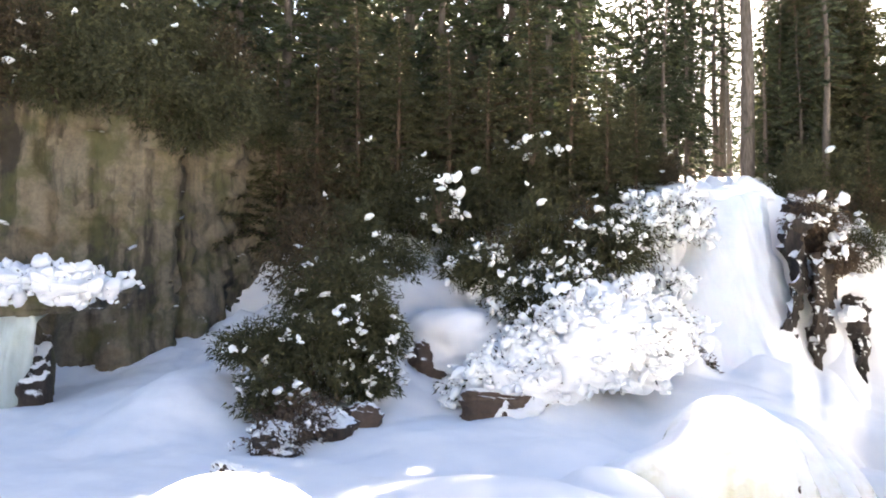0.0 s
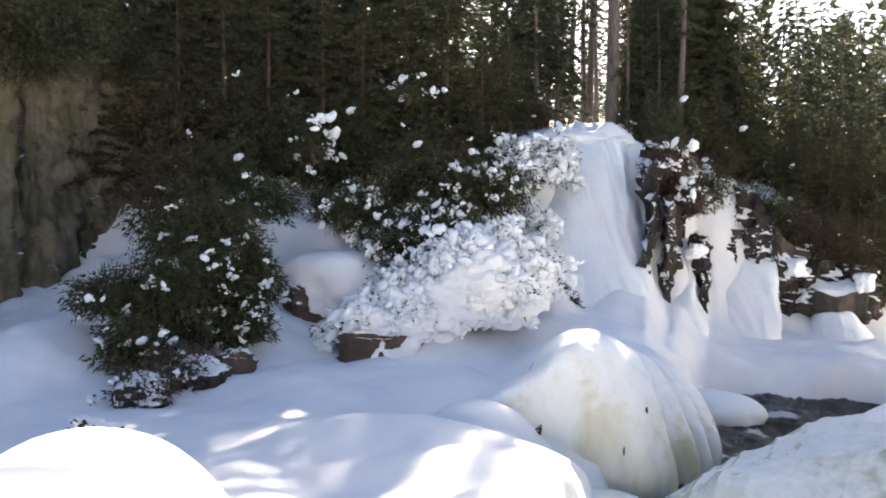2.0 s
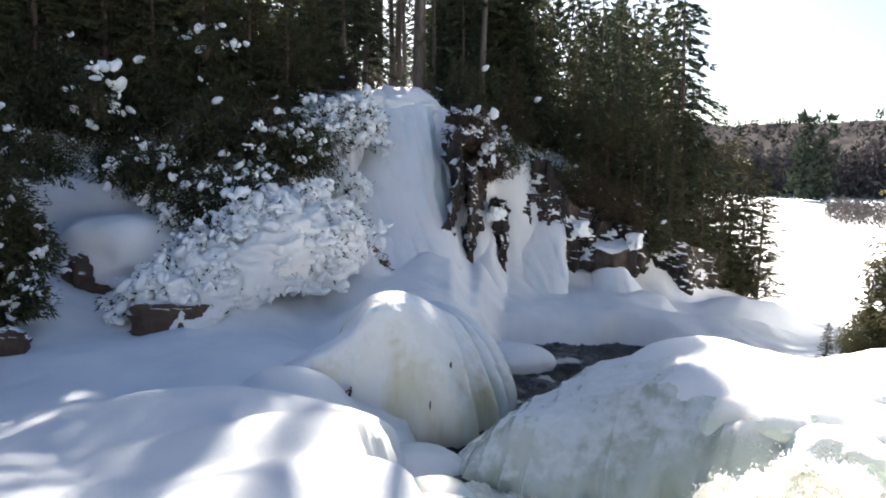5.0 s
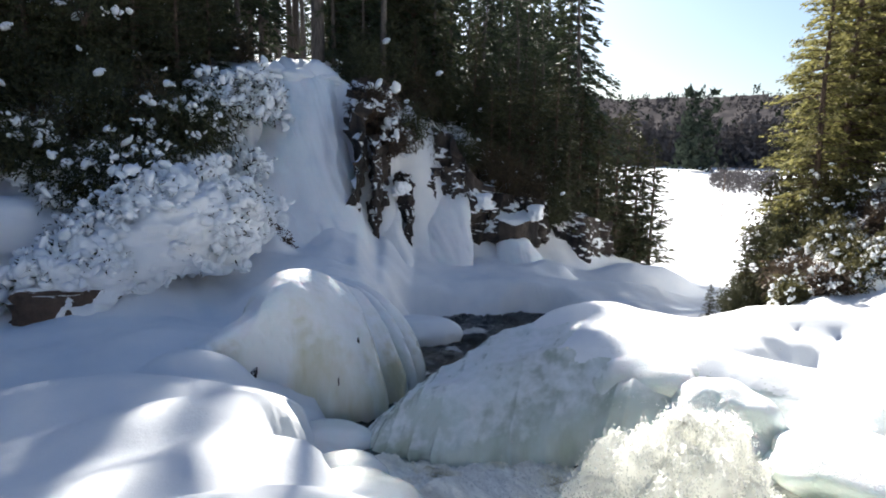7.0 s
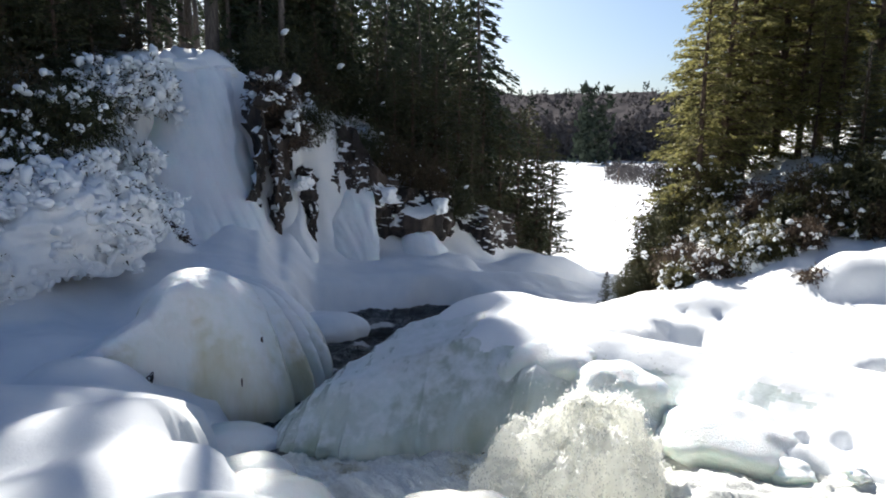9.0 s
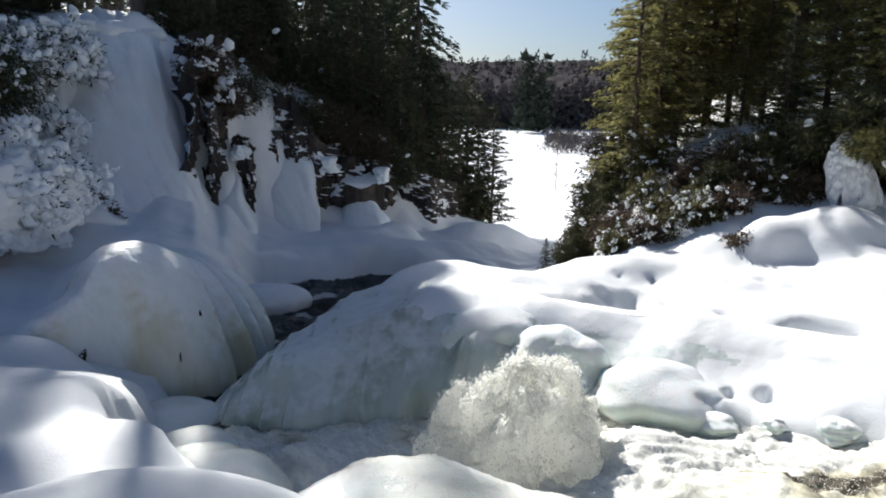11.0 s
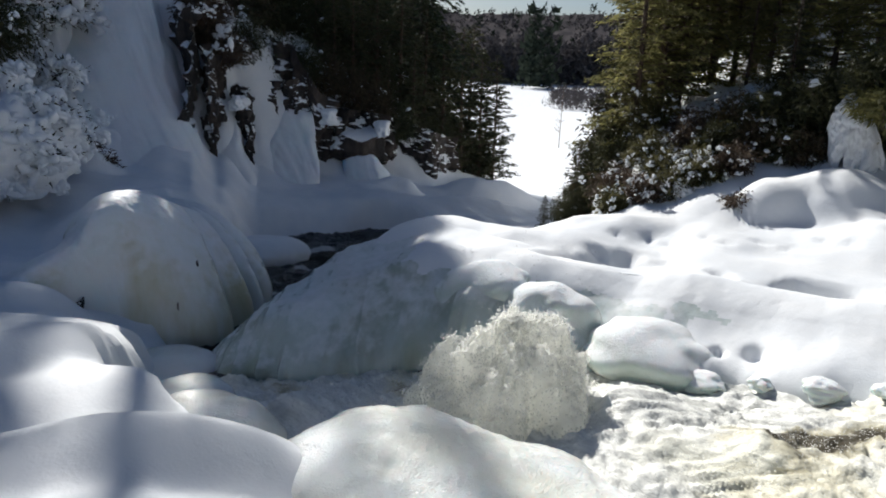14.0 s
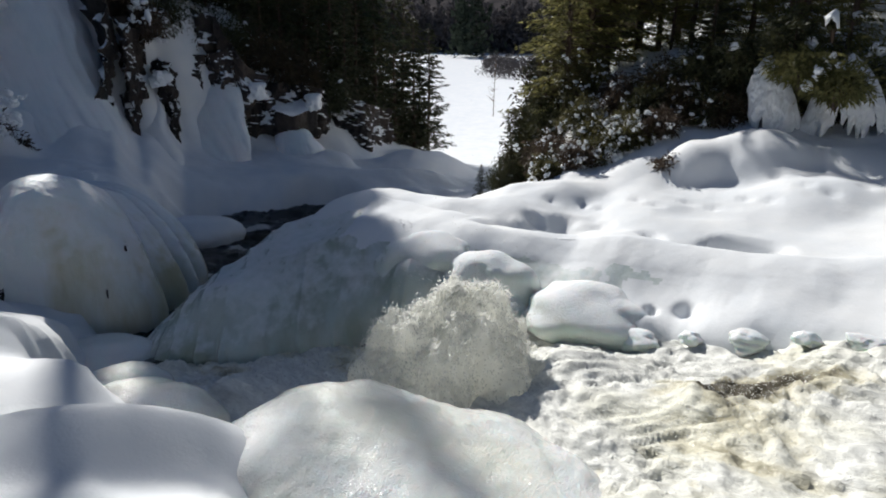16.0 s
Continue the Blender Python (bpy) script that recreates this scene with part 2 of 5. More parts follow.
_l.new(_m.outputs[0], _n["Material Output"].inputs["Surface"])

# bright glossy white for the beads that imitate sun glints
BEAD, _n, _l, _b = material("glint_bead")
_b.inputs["Base Color"].default_value, _b.inputs["Roughness"].default_value, _b.inputs["IOR"].default_value = (0.95, 0.96, 0.95, 1), 0.06, 1.31
_t, _m = _n.new("ShaderNodeBsdfTranslucent"), _n.new("ShaderNodeMixShader")
_m.inputs[0].default_value = 0.5
_l.new(_b.outputs[0], _m.inputs[1])
_l.new(_t.outputs[0], _m.inputs[2])
_l.new(_m.outputs[0], _n["Material Output"].inputs["Surface"])
SPRAY, _n, _l, _b = material("flying_spray")
_t, _c, _m, _k = _n.new("ShaderNodeBsdfTranslucent"), _n.new("ShaderNodeBsdfTransparent"), _n.new("ShaderNodeMixShader"), _n.new("ShaderNodeMixShader")
_b.inputs["Base Color"].default_value, _b.inputs["Roughness"].default_value = (0.95, 0.95, 0.93, 1), 0.25
_t.inputs["Color"].default_value = (0.98, 0.98, 0.95, 1)
_m.inputs[0].default_value, _k.inputs[0].default_value = 0.6, 0.4
_l.new(_b.outputs[0], _m.inputs[1])
_l.new(_t.outputs[0], _m.inputs[2])
_l.new(_m.outputs[0], _k.inputs[1])
_l.new(_c.outputs[0], _k.inputs[2])
_l.new(_k.outputs[0], _n["Material Output"].inputs["Surface"])

# ---- mesh helpers ----


def mesh_of(name, verts, faces, mat, smooth=True):
    """A mesh from vertex and face arrays (faces all of one size)."""
    verts, faces = np.asarray(verts, np.float32), np.asarray(faces, np.int32)
    me = bpy.data.meshes.new(name)
    size = faces.shape[1]
    me.vertices.add(len(verts))
    me.vertices.foreach_set("co", verts.ravel())
    me.loops.add(faces.size)
    me.loops.foreach_set("vertex_index", faces.ravel())
    me.polygons.add(len(faces))
    me.polygons.foreach_set("loop_start", np.arange(len(faces), dtype=np.int32) * size)
    me.update(calc_edges=True)
    me.polygons.foreach_set("use_smooth", np.full(len(faces), smooth))
    me.materials.append(mat)
    me.validate()
    return me


def grid_faces(rows, cols, wrap=False):
    i = np.arange(rows - 1)[:, None] * cols
    j = np.arange(cols if wrap else cols - 1)[None, :]
    k = (j + 1) % cols
    return np.stack([i + j, i + k, i + cols + k, i + cols + j], -1).reshape(-1, 4)


def thing(name, me, label, category, group="", kind="", at=(0, 0, 0)):
    ob = new(name, me)
    ob.location = at
    return tagged(ob, label, category, group, kind)


def part(name, me, parent, label=""):
    ob = new(name, me)
    ob.parent = parent
    return tagged(ob, label)


def tube(points, radii, sides=6):
    """Vertices and faces of a tapered tube along points."""
    points, radii = np.asarray(points, float), np.asarray(radii, float)
    way = np.gradient(points, axis=0)
    way /= np.linalg.norm(way, axis=1)[:, None] + 1e-9
    ref = np.where(np.abs(way[:, 2:3]) > 0.9, np.array([[1.0, 0, 0]]), np.array([[0, 0, 1.0]]))
    u = np.cross(way, ref)
    u /= np.linalg.norm(u, axis=1)[:, None] + 1e-9
    v = np.cross(way, u)
    ang = np.arange(sides) * 2 * math.pi / sides
    ring = points[:, None] + radii[:, None, None] * (np.cos(ang)[None, :, None] * u[:, None] + np.sin(ang)[None, :, None] * v[:, None])
    return ring.reshape(-1, 3), grid_faces(len(points), sides, True)


def unit(v):
    return v / (np.linalg.norm(v, axis=-1, keepdims=True) + 1e-9)


class Gather:
    """Collects several bits of geometry for one mesh."""

    def __init__(self):
        self.v, self.f, self.n = [], [], 0

    def add(self, v, f):
        self.v.append(np.asarray(v))
        self.f.append(np.asarray(f) + self.n)
        self.n += len(v)

    def mesh(self, name, mat, smooth=True):
        return mesh_of(name, np.concatenate(self.v), np.concatenate(self.f), mat, smooth)

# ---- the ground: one snow sheet from the ledge to the horizon ----
SECTORS = []


def sector(az, *pairs):
    """Heights of the snow along one bearing: distance, height, distance, height ..."""
    SECTORS.append((az, pairs[0::2], pairs[1::2]))


sector(-180, 0, 2.4, 4, 3, 12, 6, 30, 10)
sector(-75, 0, 2.4, 2.5, 2.4, 8, 2.4, 16, 5, 30, 9)
sector(-45, 0, 2.4, 2.2, 2.3, 5, 1.7, 9, 1.4, 14, 1.3, 17, 3, 21, 8, 40, 10)
sector(-31, 0, 2.4, 2.2, 2.3, 4.5, 1.6, 8, 1.2, 13, 1.0, 17, 1.2, 19, 2, 22, 8, 40, 10)
sector(-22, 0, 2.4, 2.2, 2.3, 4.5, 1.6, 8, 1.1, 13, 1.0, 16.5, 1.5, 19, 2, 22, 8, 40, 10)
sector(-17, 0, 2.4, 2.2, 2.3, 4.2, 1.6, 8, 1.1, 11, 0.95, 14, 1.4, 17, 2, 19.5, 2.6, 22, 7, 40, 9)
sector(-8, 0, 2.4, 2.2, 2.3, 4.2, 1.6, 8, 1.1, 11, 0.85, 12.7, 1.0, 15, 2.3, 19, 4.5, 23, 7.5, 40, 9)
sector(0, 0, 2.4, 2.4, 2.2, 4.2, 1.65, 6.5, 1.2, 9, 0.95, 13, 0.9, 14.3, 1.2, 16, 1.7, 18, 3.4, 20, 5.5, 23, 7.4, 40, 9)
sector(8, 0, 2.4, 2.4, 2.2, 4.2, 1.6, 6.5, 1.25, 9, 0.9, 12.5, 0.9, 14, 1.5, 16, 2.8, 19, 4.8, 22, 6.6, 40, 8.5)
sector(18, 0, 2.4, 2.4, 2.05, 4.2, 1.58, 5.3, 1.5, 6.5, 1.3, 8, 0.8, 10, 0.45, 13, 0.8, 15, 1.3, 17, 2.0, 18.7, 4.2, 20.8, 6.1, 24, 6.5, 40, 8)
sector(25, 0, 2.4, 2.4, 2.05, 4.2, 1.5, 5.2, 1.3, 6, 0.85, 8, 0.1, 11, 0.1, 14, 0.9, 16.5, 1.4, 18.5, 1.9, 20.0, 3.6, 21, 6.0, 24, 6.5, 40, 8)
sector(27.8, 0, 2.4, 2.4, 2.0, 4.2, 1.4, 5.1, 1.1, 6.2, 0.5, 8.5, -0.2, 11, -0.3, 13, 0.5, 15, 0.95, 17, 1.35, 19, 1.85, 20.6, 3.8, 21.4, 5.5, 24, 6.2, 40, 7.5)
sector(30, 0, 2.4, 2.4, 2.0, 4.2, 1.3, 5.0, 0.95, 6.5, 0.1, 9, -0.4, 11, -0.7, 13, -0.35, 15, 0.15, 17, 0.6, 19.5, 1.2, 21.8, 5.0, 24, 5.8, 40, 7)
sector(33.2, 0, 2.4, 2.4, 2.0, 4, 1.3, 4.8, 0.95, 6.2, 0.1, 9, -0.4, 12, -0.9, 17.1, -0.9, 17.7, 0.0, 18.3, 0.25, 20.5, 0.7, 22.2, 3.6, 24.3, 4.9, 40, 6.3)
sector(36, 0, 2.4, 2.4, 2.0, 3.8, 1.3, 4.6, 0.9, 6, 0.0, 9, -0.2, 12, -0.9, 17.2, -0.9, 17.8, 0.0, 18.3, 0.25, 21.5, 0.3, 23, 2, 24.5, 4.2, 27, 4.8, 40, 6)
sector(43, 0, 2.4, 1.9, 2.0, 2.6, 1.5, 3.4, 1.05, 4.5, 0.8, 5.5, 0.1, 7.5, -0.3, 8.8, 0.5, 10, 0.8, 12, -0.3, 17.4, -0.7, 18.2, 0.1, 23, 0.2, 25, 2, 28, 3.5, 40, 5)
sector(50, 0, 2.4, 1.9, 2.0, 2.6, 1.45, 3.4, 0.95, 4.5, 0.7, 5.6, 0.3, 7.3, 0.0, 8.5, 0.9, 9.8, 1.2, 11.5, 0.7, 14, 0.1, 20, -0.3, 27, -0.6, 31, -1.0, 37, -2, 50, -5.5, 60, -6)
sector(56, 0, 2.4, 1.9, 2.0, 2.6, 1.45, 3.4, 0.95, 5, 0.7, 6.6, 0.8, 7.6, 1.2, 9.5, 1.45, 11, 1.2, 14, 0.4, 20, -0.6, 30, -1.8, 45, -5, 60, -6)
sector(62, 0, 2.4, 1.9, 1.95, 2.6, 1.4, 3.4, 0.95, 5, 0.9, 6.3, 1.0, 7.5, 1.35, 9.5, 1.55, 11.3, 1.5, 13, 0.9, 20, -0.2, 30, -2, 45, -5.5, 60, -6)
sector(67, 0, 2.4, 1.9, 1.9, 2.6, 1.4, 3.4, 1.0, 5, 1.0, 6.2, 1.1, 7.5, 1.45, 12, 1.5, 14, 2.2, 17, 3.0, 22, 3.5, 30, 1, 60, -4)
sector(74, 0, 2.4, 2.0, 2.0, 3.2, 1.2, 5.4, 1.1, 6.4, 1.3, 8, 1.5, 11, 1.75, 14, 2.6, 17, 3.6, 24, 5.5, 45, 7)
sector(84, 0, 2.4, 1.8, 2.0, 2.8, 1.3, 5.8, 1.25, 6.8, 1.5, 9, 1.65, 11, 1.8, 13.5, 2.6, 17, 4, 24, 6, 45, 8)
sector(105, 0, 2.4, 1.8, 2.0, 2.8, 1.4, 5.8, 1.4, 7, 2.0, 11, 2.6, 17, 5, 45, 9)
sector(135, 0, 2.4, 2.2, 2.3, 3.2, 1.5, 5.5, 1.5, 7, 2.6, 17, 6, 45, 9)
sector(180, 0, 2.4, 4, 3, 12, 6, 30, 10)

RIVER = [(3.9, -6.0, 2.1), (4.5, -2.0, 1.65), (4.6, 0.6, 1.25), (4.7, 2.6, 0.75), (4.2, 4.3, 0.35), (3.75, 5.6, 0.2), (4.05, 7.2, -0.1), (5.3, 8.6, -0.3), (6.9, 10.4, -0.55), (8.9, 12.3, -0.6), (11.6, 11.9, -0.6)]
WIDTHS = [1.4, 1.5, 1.4, 1.25, 1.25, 1.1, 0.5, 0.55, 0.75, 1.1, 1.0]


def along_river(x, y):
    """Distance to the river's line, its level and its half width there."""
    best = np.full(np.shape(x), 1e9)
    level, width = np.zeros(np.shape(x)), np.ones(np.shape(x))
    for (ax, ay, az), (bx, by, bz), wa, wb in zip(RIVER, RIVER[1:], WIDTHS, WIDTHS[1:]):
        dx, dy = bx - ax, by - ay
        s = np.clip(((x - ax) * dx + (y - ay) * dy) / (dx * dx + dy * dy), 0, 1)
        d = np.hypot(x - ax - s * dx, y - ay - s * dy)
        near = d < best
        best = np.where(near, d, best)
        level = np.where(near, az + s * (bz - az), level)
        width = np.where(near, wa + s * (wb - wa), width)
    return best, level, width


HUMPS = []


def hump(x, y, rx, ry, top, turn=0.0, power=2.4, soft=0.25, foot=0.0):
    """A rounded mound of snow: centre, radii, height of its top, turn in degrees."""
    HUMPS.append((x, y, rx, ry, top, radians(turn), power, soft, foot))


hump(-1.32, 4.0, 1.25, 0.95, 2.67, 10, 2.6, 0.12, 1.0)         # bright mound by the ledge
hump(1.65, 6.3, 2.1, 0.9, 1.5, -10, 2.0, 0.5, 0.75)            # lobes that step down to the river
hump(1.95, 4.95, 1.85, 0.85, 1.5, -14, 2.1, 0.5, 0.85)
hump(1.15, 3.7, 1.75, 0.8, 1.9, -18, 2.2, 0.25, 1.1)
hump(2.7, 5.9, 0.75, 0.5, 0.95, -35, 2.2, 0.15, 0.2)
hump(12.0, 18.6, 1.6, 1.0, 4.9, -20, 2.0, 0.4, 2.0)              # snow slope above the side fall
hump(5.9, 13.6, 2.3, 3.6, 1.22, 25, 1.6, 0.9, 0.0)              # snow cone under the fall
hump(7.8, 6.6, 2.0, 1.3, 1.5, -41, 2.2, 0.35, 0.2)              # snow crest over the ice bulge
hump(7.3, 4.5, 1.3, 1.0, 1.52, -60, 2.2, 0.3, 0.6)
hump(7.9, 2.7, 1.4, 1.0, 1.58, -40, 2.2, 0.3, 0.8)
hump(4.9, 12.0, 1.3, 1.6, 1.4, 20, 2.0, 0.5, 0.2)
hump(2.3, 10.2, 2.2, 1.3, 0.95, -12, 2.0, 0.5, 0.3)             # saddle beside the ice dome
hump(0.9, 8.0, 2.4, 1.3, 1.35, -20, 2.0, 0.4, 0.7)
hump(2.25, 8.95, 1.05, 0.8, 1.27, -20, 2.4, 0.25, 0.4)            # lobe that meets the ice dome
hump(5.05, 16.2, 1.0, 0.75, 3.0, -48, 2.0, 0.45, 0.9)            # ridge of snow that slants down beside the fall
hump(5.6, 15.6, 1.1, 0.6, 2.2, -48, 2.0, 0.45, 0.9)
hump(14.9, 14.9, 0.9, 0.6, 0.35, -40, 2.4, 0.2, -0.4)           # snow-covered block on the shelf
hump(12.9, 13.6, 3.4, 0.9, 0.15, -35, 2.6, 0.25, -0.6)        # lip of the shelf
hump(14.6, 12.4, 2.6, 1.2, 0.15, -30, 2.2, 0.4, -0.6)
hump(17.6, 14.0, 2.4, 1.5, 0.1, -20, 2.2, 0.4, -0.8)
hump(8.2, 5.3, 1.8, 1.0, 1.55, -50, 2.4, 0.4, 0.8)
hump(9.6, 4.7, 1.5, 0.8, 1.62, -40, 2.4, 0.4, 1.0)
hump(11.6, 2.75, 0.85, 0.7, 2.42, -20, 3.0, 0.2, 1.7)          # long hump below the bank, steep at one end
hump(12.0, 1.9, 1.1, 1.2, 2.52, 0, 2.8, 0.3, 1.6)
hump(12.6, 0.5, 1.2, 1.6, 2.42, 0, 2.6, 0.3, 1.6)
hump(10.9, 1.0, 1.4, 1.2, 2.1, 0, 2.2, 0.4, 1.4)
hump(-4.6, 13.6, 1.5, 3.2, 1.9, -20, 2.0, 0.5, 0.9)            # tongue up to the cliff's corner
hump(0.5, 16.3, 1.3, 1.0, 2.9, 0, 2.2, 0.4, 1.4)               # cap behind the boulder

FOOTPRINTS = [(9.3 + 0.13 * k + (0.12 if k % 2 else -0.12), 4.3 - 0.36 * k, 0.10, 0.07, 0.06, 20 * k) for k in range(13)]
HOLLOWS = FOOTPRINTS + [(8.2, 3.75, 0.75, 0.34, 0.2, -35), (8.45, 1.42, 0.34, 0.27, 0.66, -79), (8.25, 2.4, 0.12, 0.3, 0.12, -70), (6.5, 17.7, 1.25, 1.0, 1.5, 0)]


def ground_height(x, y):
    x, y = np.asarray(x, float), np.asarray(y, float)
    d, az = np.hypot(x, y), np.degrees(np.arctan2(x, y))
    z = np.zeros(np.shape(x))
    for (a0, d0, z0), (a1, d1, z1) in zip(SECTORS, SECTORS[1:]):
        here = (az >= a0) & (az <= a1)
        if here.any():
            s = step(0, 1, (az[here] - a0) / (a1 - a0))
            z[here] = (1 - s) * np.interp(d[here], d0, z0) + s * np.interp(d[here], d1, z1)
    for hx, hy, rx, ry, top, turn, power, soft, foot in HUMPS:
        u = ((x - hx) * math.cos(turn) + (y - hy) * math.sin(turn)) / rx
        v = (-(x - hx) * math.sin(turn) + (y - hy) * math.cos(turn)) / ry
        r = np.hypot(u, v)
        h = np.where(r < 1.25, foot + (top - foot) * (1 - np.clip(r, 0, 2) ** power), -50)
        near = r < 1.6
        z = np.where(near, soft_max(h, z, soft), z)
    z = z - 0.5 * step(5.6, 6.2, x) * (1 - step(7.0, 8.3, x)) * (1 - step(3.3, 4.3, y)) * step(-3, -2, y)
    rough = step(6, 14, d)
    z = z + 0.10 * fbm(x * 0.45, y * 0.45, 0, 3, 5) * (0.35 + rough) + 0.025 * fbm(x * 2.1, y * 2.1, 0, 3, 9) * (0.2 + rough)
    steep = step(14, 20, d) * (1 - step(60, 90, d)) * (1 - step(50, 53, az) * (1 - step(63, 66, az)))
    z = z + steep * step(0.8, 2.5, z) * 0.35 * fbm(x * 0.8, y * 0.8, 0, 4, 21)
    for hx, hy, rx, ry, deep, turn in HOLLOWS:
        t = radians(turn)
        u = ((x - hx) * math.cos(t) + (y - hy) * math.sin(t)) / rx
        v = (-(x - hx) * math.sin(t) + (y - hy) * math.cos(t)) / ry
        u = u + 0.5 * value_noise(x * 3.1, y * 3.1, 0, 77)
        v = v + 0.5 * value_noise(x * 3.1, y * 3.1, 5, 78)
        z = z - deep * np.exp(-((u * u + v * v) ** 1.5)) * (1 + 0.35 * np.clip(v, -1, 1))
    rd, level, width = along_river(x, y)
    bank = step(0, 1, (rd - width + 0.12 * fbm(x * 1.6, y * 1.6, 0, 3, 31)) / (0.6 + 0.55 * (1 - step(1.5, 3.2, y)) * step(4.6, 5.2, x)))
    z = np.where(z > level - 0.5, (level - 0.5) * (1 - bank) + z * bank, z)
    far = step(310, 700, d)
    z = z + far * (30 + 9 * fbm(x / 260, y / 260, 0, 3, 40))
    return z


def axis(lo, hi, fine, reach, growth=1.16):
    mid = list(np.arange(lo, hi + 1e-6, fine))
    out, s = [], fine
    while not out or out[-1] < reach:
        s = min(s * growth, 130)
        out.append((out[-1] if out else 0) + s)
    return np.array([lo - v for v in out[::-1]] + mid + [hi + v for v in out])


gx, gy = axis(-9.0, 16.5, 0.085, 2600), axis(-0.5, 20.5, 0.085, 5200)
X, Y = np.meshgrid(gx, gy)
Z = ground_height(X, Y)
ground = thing("ground", mesh_of("ground", np.stack([X, Y, Z], -1).reshape(-1, 3), grid_faces(len(gy), len(gx)), SNOW),
               "deep white snow over rocky banks, a gorge and a frozen lake", "snow", kind="structure")


def top_of(x, y):
    return float(ground_height(np.array([float(x)]), np.array([float(y)]))[0])


# ---- water ----


def water_sheet(x0, x1, y0, y1, cell, mat, label, choppy, foamy, pits=(), boils=(), seed=3):
    """The river's surface over one stretch, as wide as its bed."""
    wx, wy = np.meshgrid(np.arange(x0, x1, cell), np.arange(y0, y1, cell))
    near, _, width = along_river(wx, wy)
    level = sum(along_river(wx + a, wy + b)[1] for a in (-0.35, 0, 0.35) for b in (-0.35, 0, 0.35)) / 9
    sx = wx + 0.25 * fbm(wx * 1.3, wy * 1.3, 0, 2, seed + 20)
    sy = wy + 0.25 * fbm(wx * 1.3, wy * 1.3, 4, 2, seed + 21)
    wz = level + choppy * (0.11 * fbm(sx * 1.0, sy * 0.8, 0, 2, seed) + 0.065 * (0.4 - np.abs(fbm(sx * 2.3, sy * 1.5, 0, 2, seed + 4)))
                           + 0.075 * (0.4 - np.abs(fbm(sx * 5.2, sy * 3.4, 0, 2, seed + 8))) + 0.028 * (0.4 - np.abs(fbm(sx * 11, sy * 6, 0, 2, seed + 10))) + 0.025 * fbm(sx * 19, sy * 14, 0, 2, seed + 12))
    for bx, by, br, bh in boils:
        wz = wz + bh * np.exp(-((wx - bx) ** 2 + (wy - by) ** 2) / br ** 2) * (1 + 0.25 * fbm(wx * 4, wy * 4, 0, 2, 66))
    faces = grid_faces(*wx.shape)
    keep = (near < width + 0.8).ravel()
    faces = faces[keep[faces].all(axis=1)]
    slot = np.full(wx.size, -1)
    slot[np.unique(faces)] = np.arange(len(np.unique(faces)))
    verts = np.stack([wx, wy, wz], -1).reshape(-1, 3)[np.unique(faces)]
    me = mesh_of("water", verts, slot[faces], mat)
    foam = foamy + 0.9 * fbm(sx * 1.1, sy * 0.7, 2, 4, seed + 30) + 0.6 * (wz - level) / max(choppy, 0.3) * 5
    for px, py, pr, amount in pits:
        foam = foam + amount * np.exp(-(((wx - px) ** 2 + (wy - py) ** 2) / pr ** 2)) * (1 + 0.8 * fbm(wx * 3, wy * 3, 0, 3, 88))
    me.attributes.new("froth", "FLOAT", "POINT").data.foreach_set("value", foam.ravel()[np.unique(faces)].astype(np.float32))
    return thing("water", me, label, "river", kind="structure")


water_sheet(1.6, 7.6, -2.5, 6.95, 0.03, RAPID, "foaming yellowish white-water rapids between ice banks", 0.8, 1.0, ((5.5, 0.75, 0.42, -3.2), (5.9, 0.1, 0.5, -0.8), (4.9, 4.4, 0.5, -0.7), (4.3, 6.4, 0.6, -1.0), (5.5, 2.6, 0.3, -0.5)), ((5.45, 2.2, 0.45, 0.18), (4.9, 1.9, 0.35, 0.1), (3.8, 5.3, 0.4, 0.15), (5.2, 0.9, 0.25, 0.15)))
# the pool's froth spots also paint in sun dapples and bright reflections
water_sheet(2.8, 14.0, 6.9, 15.5, 0.09, POOL, "dark rippled water of a half-frozen pool", 0.6, -1.2, ((9.3, 12.6, 0.4, 3.0), (9.9, 12.2, 0.3, 2.4), (8.6, 11.6, 0.4, 1.8), (7.2, 10.4, 0.5, 2.4), (5.6, 8.9, 0.6, 3.0)))

# ---- ice ----


def blob(rx, ry, rz, rows=50, cols=84, power=2.5, lump=0.06, flutes=0.0, count=11, seed=1, bottom=-0.55):
    """A rounded ice mass: flat foot, swelling flanks, frozen drip ribs when flutes > 0."""
    v = np.linspace(0, 1, rows)[:, None]
    ang = np.linspace(0, 2 * math.pi, cols, endpoint=False)[None, :]
    phi = math.pi / 2 - v * (math.pi / 2 + math.asin(min(0.99, -bottom)))
    c, s = np.cos(phi), np.sin(phi)
    rad = np.abs(c) ** (2 / power)
    height = np.sign(s) * np.abs(s) ** (2 / power)
    x, y, z = rad * np.cos(ang), rad * np.sin(ang), height + 0 * ang
    n = fbm(x * 1.4 + seed, y * 1.4, z * 1.4, 2, seed) * lump * 2
    rib = np.abs(np.sin(ang * count / 2 + 1.3 * fbm(np.cos(ang) * 2 + seed, np.sin(ang) * 2, z * 0.8, 2, seed + 9)))
    swell = 1 + n + flutes * step(0.25, 1.0, v) * (rib - 0.5)
    small = 1 + 0.012 * fbm(x * rx * 6, y * ry * 6, z * rz * 6, 3, seed + 3)
    verts = np.stack([x * rx * swell * small, y * ry * swell * small, z * rz * (1 + 0.5 * n)], -1).reshape(-1, 3)
    return verts, grid_faces(rows, cols, True)


